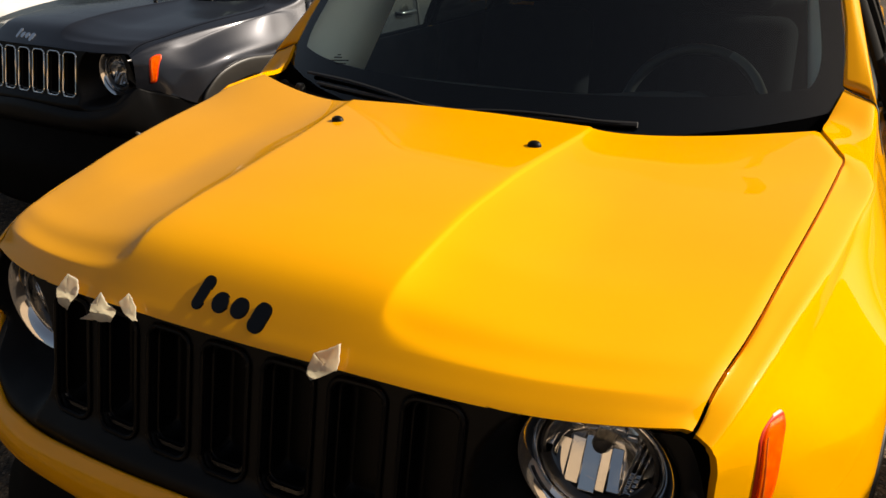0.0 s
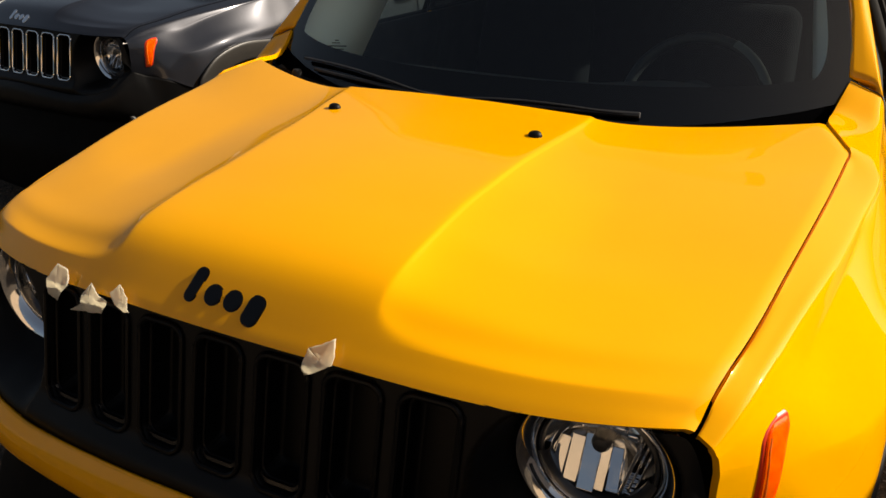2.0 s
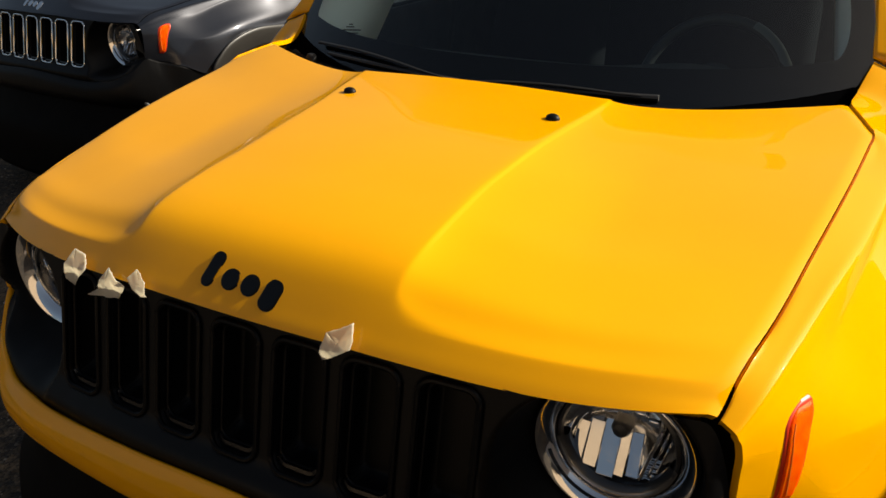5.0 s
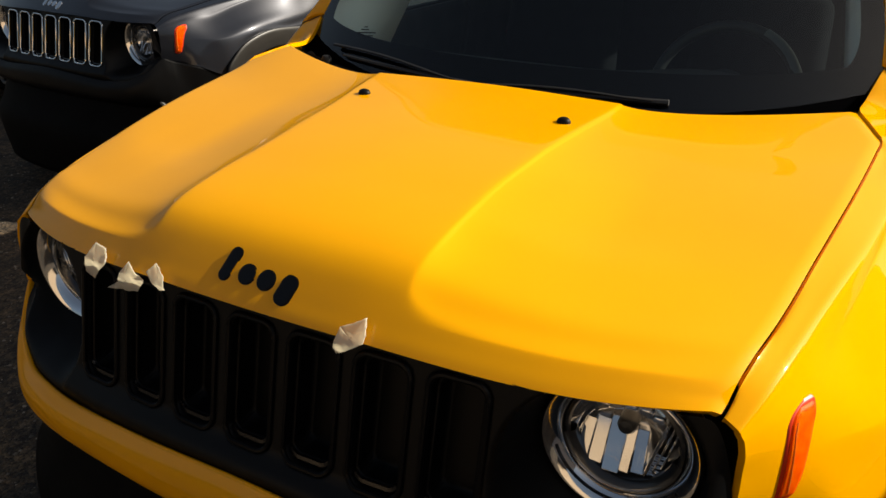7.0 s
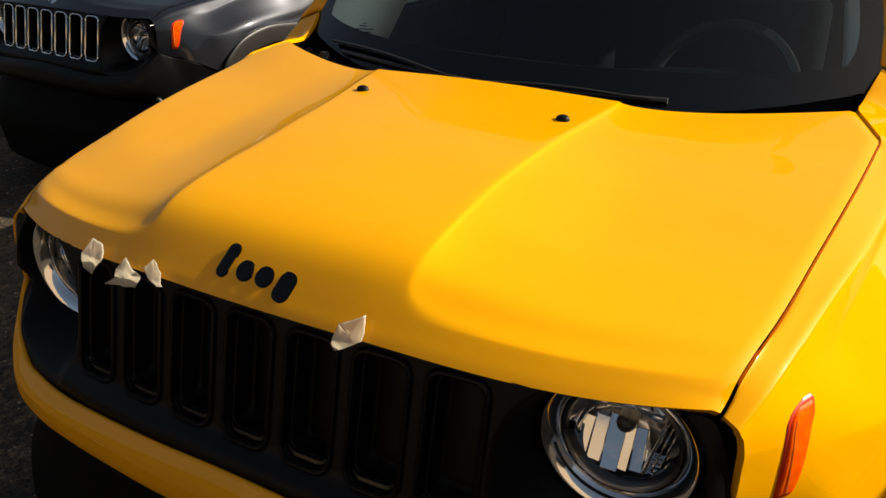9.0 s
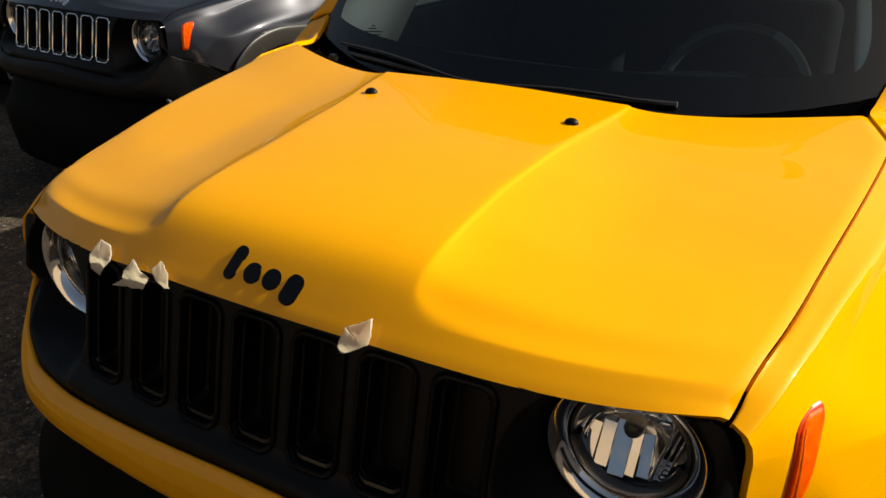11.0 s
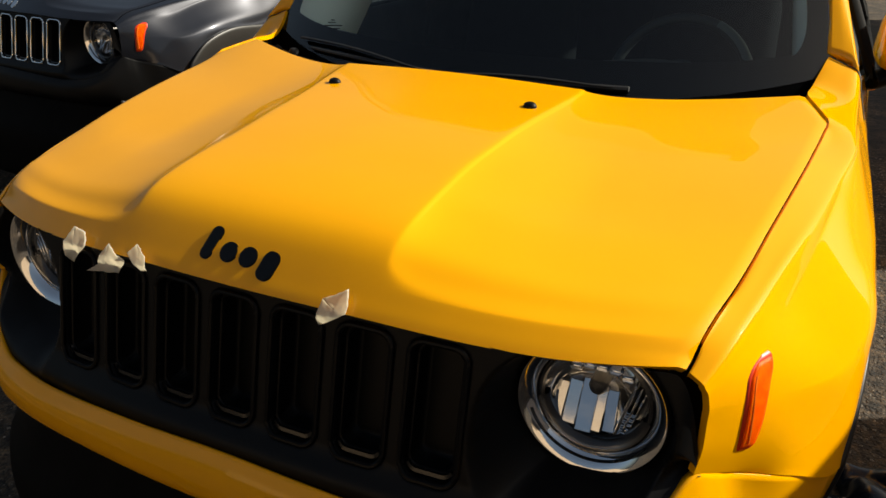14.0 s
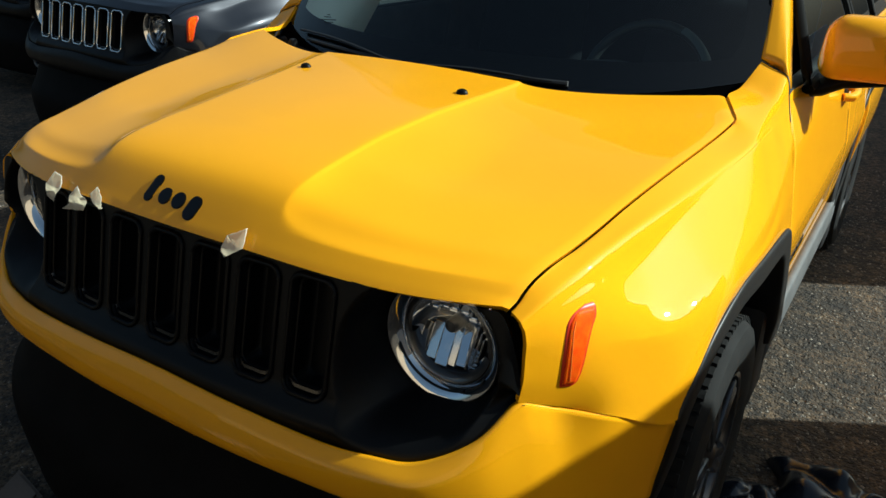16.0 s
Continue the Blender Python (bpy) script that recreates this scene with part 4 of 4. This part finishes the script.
def interior(car):
    u = np.linspace(-0.74, 0.74, 41)
    rows = []
    for dy, z in ((1.00, 1.10), (1.08, 1.128), (1.22, 1.14), (1.36, 1.13), (1.43, 1.10), (1.46, 1.02), (1.45, 0.80), (1.40, 0.60)):
        rows.append(np.stack([u, dy + 0.18 * u**2 * (1 if dy < 1.2 else 0.4), z + 0.028 * np.exp(-((u - 0.37) / 0.16) ** 2) * (1.25 < dy < 1.45)], -1))
    part("dashboard", sheet(np.stack(rows, 1), (0, 0, 1), 0.0), DASH, car, "dark vinyl dashboard", sharp=60)
    # steering wheel
    m = Matrix.Translation((0.395, 1.53, 1.062)) @ pose(0, 0, 0, 66, 0, 0)
    path = [(m @ Vector((0.19 * math.cos(t), 0.19 * math.sin(t), 0))) for t in np.linspace(0, 2 * math.pi, 49)[:-1]]
    sw = part("steering_wheel", tube(path, 0.0155, 10, True), LEATHER, car, "dark leather steering wheel")
    hubm = joined(lathe([(0.0001, 0.035), (0.05, 0.03), (0.07, 0.012), (0.072, -0.02), (0.0001, -0.025)], 28, (0, 0, 0), "z"))
    hubm.transform(m)
    part("wheel_boss", hubm, DASH, sw)
    # The rim's sunlit upper arc, painted as a paler tube over it.
    lit_arc = [m @ Vector((0.1915 * math.cos(t), 0.1915 * math.sin(t), 0.0015)) for t in np.linspace(radians(8), radians(66), 15)]
    part("lit_rim", tube(lit_arc, 0.0150, 10), LIT_LEATHER, sw, "sunlit stretch of the wheel's rim, painted paler")
    for a in (180, 0, 270):
        b = block((0.13, 0.035, 0.014), (0.125, 0, 0.0), 0.005, 2)
        b.transform(m @ pose(0, 0, 0, 0, 0, a))
        part("wheel_spoke", b, DASH, sw)
    arc = [(0.622 + 0.020 * math.cos(q), 1.60 + 0.026 * math.sin(q), 1.128) for q in np.linspace(0.3, 3.6, 11)]
    part("vent_ring", tube(arc, 0.0025, 6), CHROME, car, "bright edge of a dashboard vent")
    for s in (1, -1):
        seat_back = block((0.50, 0.15, 0.62), (0.37 * s, 2.30, 0.95), 0.06, 4, pose(0, 0, 0, -14, 0, 0), 0.88)
        seat = part("seat", seat_back, CLOTH, car, "dark cloth front seat")
        part("seat_cushion", block((0.50, 0.52, 0.17), (0.37 * s, 2.05, 0.62), 0.06, 4), CLOTH, seat)
        part("headrest", block((0.26, 0.10, 0.18), (0.37 * s, 2.42, 1.35), 0.045, 4), CLOTH, seat)
        # inner trim of the pillar
        t = np.linspace(0, 1, 9)
        a = np.stack([0.778 - 0.13 * t, 1.20 + 0.46 * t, 1.10 + 0.52 * t], -1)
        b = np.stack([0.690 - 0.11 * t, 1.55 + 0.35 * t, 1.10 + 0.52 * t], -1)
        c = 0.5 * (a + b) - np.stack([0.02 + 0 * t, 0 * t, 0 * t], -1)
        part("pillar_trim", sheet(np.stack([a, c, b], 1), (-1, -0.3, 0), 0.004, s), TRIM, car, "pale grey inner pillar trim", sharp=0)
    part("rear_bench", block((1.30, 0.16, 0.62), (0, 3.0, 0.95), 0.06, 4, pose(0, 0, 0, -16, 0, 0)), CLOTH, car)


def sides(car, body, s, extras):
    # doors
    for n, (y0, y1) in enumerate(((1.225, 2.352), (2.360, 3.02))):
        y, z = np.linspace(y0, y1, 25), np.linspace(0.44, BELT + 0.012, 30)
        Y, Z = np.meshgrid(y, z, indexing="ij")
        if n == 0:
            Y = Y + (0.24 * sstep(0.84, 0.52, Z) + 0.05 * sstep(1.02, 1.16, Z)) * (y1 - Y) / (y1 - y0)
        X = side_x(Z) - 0.006 * np.exp(-(((Z - 0.62) / 0.07) ** 2)) - 0.004 * sstep(1.30, 1.22, Y) * sstep(1.1, 0.9, Z) - 0.030 * sstep(1.60, 1.24, Y) * sstep(1.0, 1.15, Z)
        door = part("door", sheet(np.stack([X, Y, Z - 0.012 * sstep(1.10, 1.15, Z)], -1), (1, 0, 0), 0.012, s), body, car, sharp=0)
        hy, hz = y1 - 0.15, 1.0
        hx = float(side_x(np.array(hz)))
        part("door_handle", tube([(s * (hx + 0.004), hy - 0.10, hz), (s * (hx + 0.030), hy - 0.085, hz), (s * (hx + 0.036), hy, hz), (s * (hx + 0.030), hy + 0.085, hz), (s * (hx + 0.004), hy + 0.10, hz)], 0.014, 10), body, door)
        dish = lathe([(0.052, -0.002), (0.045, 0.0015), (0.0001, 0.0005)], 24, (0, 0, 0), "x")
        dish.transform(Matrix.Translation((s * (hx + 0.001), hy, hz)))
        part("handle_recess", dish, BLACK_SATIN, door)
        part("door_card", sheet(np.stack([side_x(Z) - 0.055 - 0.02 * sstep(1.16, 1.10, Z), Y, Z - 0.003 * sstep(1.0, 1.15, Z)], -1), (-1, 0, 0), 0.030, s), DASH, door, "dark inner door panel", sharp=0)
        # window
        wy0, wy1 = (y0 + 0.02, y1 - 0.02) if n else (y0 + 0.14, y1 - 0.03)
        top = ROOF_Z - 0.055
        lead = 0.36 if n == 0 else 0.0
        t = np.linspace(0, 1, 13)
        a = np.stack([side_x(BELT + (top - BELT) * t) - 0.14 * t**1.2, wy0 + lead * t, BELT + (top - BELT) * t], -1)
        b = np.stack([side_x(BELT + (top - BELT) * t) - 0.14 * t**1.2, wy1 + 0 * t, BELT + (top - BELT) * t], -1)
        pane = part("side_window", sheet(np.stack([a, 0.5 * (a + b), b], 1), (1, 0, 0), 0.0, s), DARK_GLASS if n == 0 else PRIVACY, door, "tinted side window")
        pane.visible_shadow = False
        fr = [tuple(p * (s, 1, 1)) for p in a] + [tuple(p * (s, 1, 1)) for p in b[::-1]]
        part("window_frame", tube(fr, 0.015, 8, True, 0.8), BLACK_GRAIN, door, "black window frame")
        if n == 0:
            for k, long in enumerate((0.05, 0.03, 0.06, 0.04)):
                yy = 1.455 + 0.058 * k
                part("door_badge", block((0.003, long, 0.018), (s * (float(side_x(np.array(0.655))) - 0.002), yy, 0.655), 0.001, 1), BLACK_SATIN, door, "dark raised bars of a small badge")
    # rear quarter and pillars
    y, z = np.linspace(3.03, 4.19, 33), np.linspace(0.44, BELT + 0.012, 26)
    Y, Z = np.meshgrid(y, z, indexing="ij")
    X = side_x(Z) + 0.008 - 0.13 * sstep(3.85, 4.3, Y) ** 2
    part("rear_quarter", sheet(np.stack([X, Y, Z], -1), (1, 0, 0), 0.03, s), body, car, sharp=0)
    t = np.linspace(0, 1, 15)
    zt = BELT + (ROOF_Z - 0.02 - BELT) * t
    xs = side_x(zt) - 0.14 * t**1.2
    for y0, y1, mat in ((3.03, 3.12, BLACK_SATIN), (3.62, 3.95, body)):
        a = np.stack([xs, y0 + 0 * t, zt], -1)
        b = np.stack([xs, y1 + 0.20 * (1 - t) * (y1 > 3.5), zt], -1)
        part("rear_pillar", sheet(np.stack([a, b], 1), (1, 0, 0), 0.04, s), mat, car)
    a, b = np.stack([xs, 3.12 + 0 * t, zt], -1), np.stack([xs, 3.62 + 0 * t, zt], -1)
    q = part("quarter_window", sheet(np.stack([a, b], 1), (1, 0, 0), 0, s), PRIVACY, car)
    q.visible_shadow = False
    # front pillar
    t = np.linspace(0, 1, 15)
    base = pillar_line(t)
    inner = base + np.stack([-np.maximum(0.046 - 0.08 * t, 0.022), -0.004 + 0 * t, 0.012 + 0 * t], -1)
    outer = base + np.stack([0.028 - 0.008 * t, -0.020 + 0.05 * t, -0.024 + 0 * t], -1)
    back = base + np.stack([0.034 - 0.008 * t, 0.030 + 0.05 * t, -0.062 + 0.02 * t], -1)
    part("front_pillar", sheet(net(np.stack([inner, base + (0.004, -0.008, 0.001), outer, back], 1), 30, 16), (1, -0.5, 0.5), 0.02, s), body, car, sharp=0)
    # sill
    y, v = np.linspace(1.40, 2.78, 15), np.linspace(0, 1, 9)
    Y, V = np.meshgrid(y, v, indexing="ij")
    part("sill_trim", sheet(np.stack([0.904 + 0.016 * np.sin(np.pi * V) - 0.02 * V, Y, 0.455 - 0.20 * V], -1), (1, 0, 0), 0.03, s), GREY_PLASTIC, car, "grey plastic sill trim", sharp=0)
    mirror(car, body, s, extras and s < 0)


def mirror(car, body, s, folded=False):
    place = Matrix.Translation((0.865, 1.50, 1.243)) @ (pose(0, 0.10, 0, 0, 0, 68) if folded else Matrix.Identity(4))

    def put(bm):
        bm.transform(place)
        if s < 0:
            for v in bm.verts:
                v.co.x *= -1
        bmesh.ops.recalc_face_normals(bm, faces=bm.faces)
        return bm

    shell = block((0.235, 0.15, 0.160), (0, 0, 0), 0.048, 5, None, 0.88)
    for v in shell.verts:
        v.co.y *= 1.0 - 0.30 * (v.co.x > 0.06)
    shell.transform(pose(0.112, 0, 0.0, 0, 0, 6))
    mir = part("door_mirror", put(shell), body, car, sharp=0)
    part("mirror_glass", put(block((0.19, 0.004, 0.125), (0.115, 0.073, 0), 0.0015, 1, pose(0, 0, 0, 0, 0, 6))), REFLECTOR, mir)
    foot = tube([(-0.02, -0.01, -0.115), (0.02, 0, -0.108), (0.07, 0, -0.085), (0.19, 0.01, -0.074)], [0.040, 0.040, 0.034, 0.020], 14, False, 0.62)
    part("mirror_base", put(foot), BLACK_SATIN, mir, "black mirror foot")


# ---- ground, and unseen walls added for shade, bounce and reflections ----
def ground():
    bm = bmesh.new()
    n = 24
    for i in range(n + 1):
        for j in range(n + 1):
            bm.verts.new(((i / n - 0.5) * 300, (j / n - 0.5) * 300, 0))
    bm.verts.ensure_lookup_table()
    for i in range(n):
        for j in range(n):
            k = i * (n + 1) + j
            bm.faces.new((bm.verts[k], bm.verts[k + n + 1], bm.verts[k + n + 2], bm.verts[k + 1]))
    tagged(part("ground", bm, ASPHALT, smooth=False), "worn grey asphalt of the parking lot", "asphalt", kind="structure")


ground()
# Unseen walls, added: they shade wheel and ground; their gap brightens the fender's reflection.
tagged(part("unseen_wall_east", block((0.2, 3.45, 2.08), (2.7, -0.075, 1.04), 0.01), PLASTER, smooth=False), "plain rendered wall, unseen, added to cast shade and shape reflections", "wall", kind="structure")
tagged(part("unseen_wall_east", block((0.2, 0.95, 1.84), (2.7, 2.125, 0.92), 0.01), PLASTER, smooth=False), "lower stretch of the unseen wall added to cast shade", "wall", kind="structure")
tagged(part("unseen_wall_east", block((0.2, 9.0, 1.45), (2.7, 8.45, 0.725), 0.01), PLASTER, smooth=False), "plain rendered wall, unseen, added to cast shade and shape reflections", "wall", kind="structure")
# Unseen wall added behind the camera; its sand colour warms the shaded car front.
tagged(part("unseen_wall_south", block((15, 0.3, 3.6), (1.0, -10.5, 1.8), 0.01), WARM_PLASTER, smooth=False), "plain sand-coloured wall, unseen, added to bounce warm light", "wall", kind="structure")
# Unseen dark wall, added to block bright sky from the paint's reflections.
tagged(part("unseen_wall_east", block((0.4, 5.0, 4.0), (10.6, -11.0, 2.0), 0.01), DARK_WALL, smooth=False), "plain dark rendered wall, unseen, added to darken reflections", "wall", kind="structure")

# ---- cars ----
yellow_car = build_car("yellow compact off-road car with black grille and scraps of tape", YELLOW, SLOT_BLACK, YELLOW, DARK_PLASTIC, BLACK_GLOSS, True)
grey_car = build_car("dark grey metallic off-road car with chromed grille slots", GREY, CHROME, BLACK_SATIN, GREY_TRIM, CHROME, False)
grey_car.matrix_world = pose(-2.948, 1.839, 0, 0, 0, -3.7)
white_car = build_car("white off-road car parked beyond the grey one", WHITE, CHROME, BLACK_SATIN, BLACK_GRAIN, CHROME, False)
white_car.matrix_world = pose(-5.62, 2.87, 0, 0, 0, -5.7)


# ---- small things ----
def tape(outline, lift, seed):
    """A crumpled scrap of tape with a torn outline of (x, z), stuck to the hood's front edge and hanging below it."""
    ring = np.array(outline)
    mid = ring.mean(0)
    n = 8
    closed = np.vstack([ring, ring[:1]])
    fine = np.concatenate([closed[k] + (closed[k + 1] - closed[k]) * np.linspace(0, 1, n, endpoint=False)[:, None] for k in range(len(ring))] + [closed[-1:]])
    rng = np.random.RandomState(seed)
    fine[1:-1] += rng.uniform(-0.0007, 0.0007, fine[1:-1].shape)
    v = np.linspace(0.02, 1, 9)
    p = mid + (fine - mid)[:, None, :] * v[None, :, None]
    X, Z = p[..., 0], p[..., 1]
    over = np.clip(Z - 0.998, 0, 1)
    Y = lip_y(X) - lift + 0.55 * over
    for i in range(Y.shape[0] - 1):
        for j in range(Y.shape[1]):
            q = Vector((X[i, j] * 38, Z[i, j] * 38, seed * 3.7))
            Y[i, j] += 0.0045 * noise.noise(q) + 0.002 * abs(noise.noise(q * 2.0)) - 0.006 * v[j] ** 3 * max(0.0, noise.noise(q * 0.6))
    Y[-1] = Y[0]
    tagged(part("tape_scrap", sheet(np.stack([X, Y, Z], -1), (0, -1, 0.3), 0.0005), TAPE, sharp=0), "torn scrap of cream masking tape stuck to hood edge", "tape", "scraps of masking tape")


tape(((-0.344, 1.025), (-0.316, 1.020), (-0.310, 1.000), (-0.347, 0.962), (-0.369, 0.969), (-0.365, 0.998)), 0.012, 1)
tape(((-0.254, 1.016), (-0.206, 1.000), (-0.228, 0.973), (-0.311, 0.956), (-0.278, 0.977)), 0.014, 2)
tape(((-0.191, 1.027), (-0.167, 1.013), (-0.163, 0.992), (-0.176, 0.988), (-0.210, 1.010)), 0.012, 3)
tape(((0.169, 1.018), (0.206, 1.035), (0.212, 1.016), (0.210, 1.005), (0.166, 0.978), (0.163, 0.988)), 0.013, 4)

stop = prism([(-0.738, 0.052), (-0.386, -0.668), (-0.238, -0.694), (-0.590, 0.026)], 0.10, Matrix(), 0.012)
tagged(part("wheel_stop", stop, CONCRETE), "grey concrete wheel stop lying beside the bumper", "wheel stop")


def gravel(name, x0, x1, y0, y1, count, seed):
    """Loose chips on the asphalt."""
    rng = random.Random(seed)
    verts, faces = [], []
    shape = [(1, 0, 0), (0.3, 0.9, 0), (-0.8, 0.5, 0), (-0.7, -0.6, 0), (0.4, -0.9, 0), (0.1, 0.1, 0.8)]
    rim = [(0, 1, 5), (1, 2, 5), (2, 3, 5), (3, 4, 5), (4, 0, 5)]
    for _ in range(count):
        r, a = 0.0022 + 0.0065 * rng.random() ** 3, rng.random() * 6.28
        x, y, n = rng.uniform(x0, x1), rng.uniform(y0, y1), len(verts)
        for px, py, pz in shape:
            k = r * rng.uniform(0.7, 1.25)
            verts.append((x + k * (px * math.cos(a) - py * math.sin(a)), y + k * (px * math.sin(a) + py * math.cos(a)), k * pz * 0.8 + 0.0005))
        faces += [tuple(n + i for i in f) for f in rim]
    me = bpy.data.meshes.new(name)
    me.from_pydata(verts, [], faces)
    me.materials.append(CHIPS)
    tagged(new(name, me), "loose tan and grey stone chips on the asphalt", "gravel", kind="stuff")


CHIPS = material("stone_chips", (0.2, 0.18, 0.15), 0.9)
_n, _l, _b = nodes_of(CHIPS)
_g, _r = _n.new("ShaderNodeNewGeometry"), _n.new("ShaderNodeValToRGB")
_r.color_ramp.elements[0].color, _r.color_ramp.elements[1].color = (0.05, 0.047, 0.043, 1), (0.30, 0.26, 0.21, 1)
_l.new(_g.outputs["Random Per Island"], _r.inputs["Fac"])
_l.new(_r.outputs["Color"], _b.inputs["Base Color"])
gravel("gravel", 0.80, 2.0, 0.9, 5.0, 9000, 3)
gravel("gravel", -4.2, -0.75, -1.2, 2.6, 7000, 4)


def crumpled(name, place, size, seed, label, category):
    """A heap of crumpled plastic sheeting lying on the ground."""
    nu, nv = 44, 34
    u, v = np.linspace(-1, 1, nu), np.linspace(-1, 1, nv)
    U, V = np.meshgrid(u, v, indexing="ij")
    edge = np.clip(1 - np.maximum(np.abs(U), np.abs(V)) ** 3, 0, 1)
    H = np.zeros_like(U)
    for i in range(nu):
        for j in range(nv):
            p = Vector((U[i, j] * 1.0, V[i, j] * 0.9, seed))
            H[i, j] = 0.45 + 0.9 * abs(noise.noise(p)) + 0.12 * abs(noise.noise(p * 2.1))
    wob = 1 + 0.25 * np.sin(3 * U + seed) * np.cos(2.3 * V)
    g = np.stack([place[0] + size[0] * U * wob, place[1] + size[1] * V * (1 + 0.2 * np.sin(2.7 * U + 1.3 * seed)), 0.003 + size[2] * H * edge**0.6], -1)
    tagged(part(name, sheet(g, (0, 0, 1), 0.0), BAG, sharp=0), label, category)


crumpled("plastic_sheet", (1.16, 1.30, 0), (0.16, 0.11, 0.10), 2.0, "crumpled black plastic sheeting lying on the asphalt", "plastic sheet")
crumpled("plastic_bag", (0.98, 1.17, 0), (0.09, 0.09, 0.08), 5.0, "small crumpled black plastic bag beside the tyre", "plastic bag")
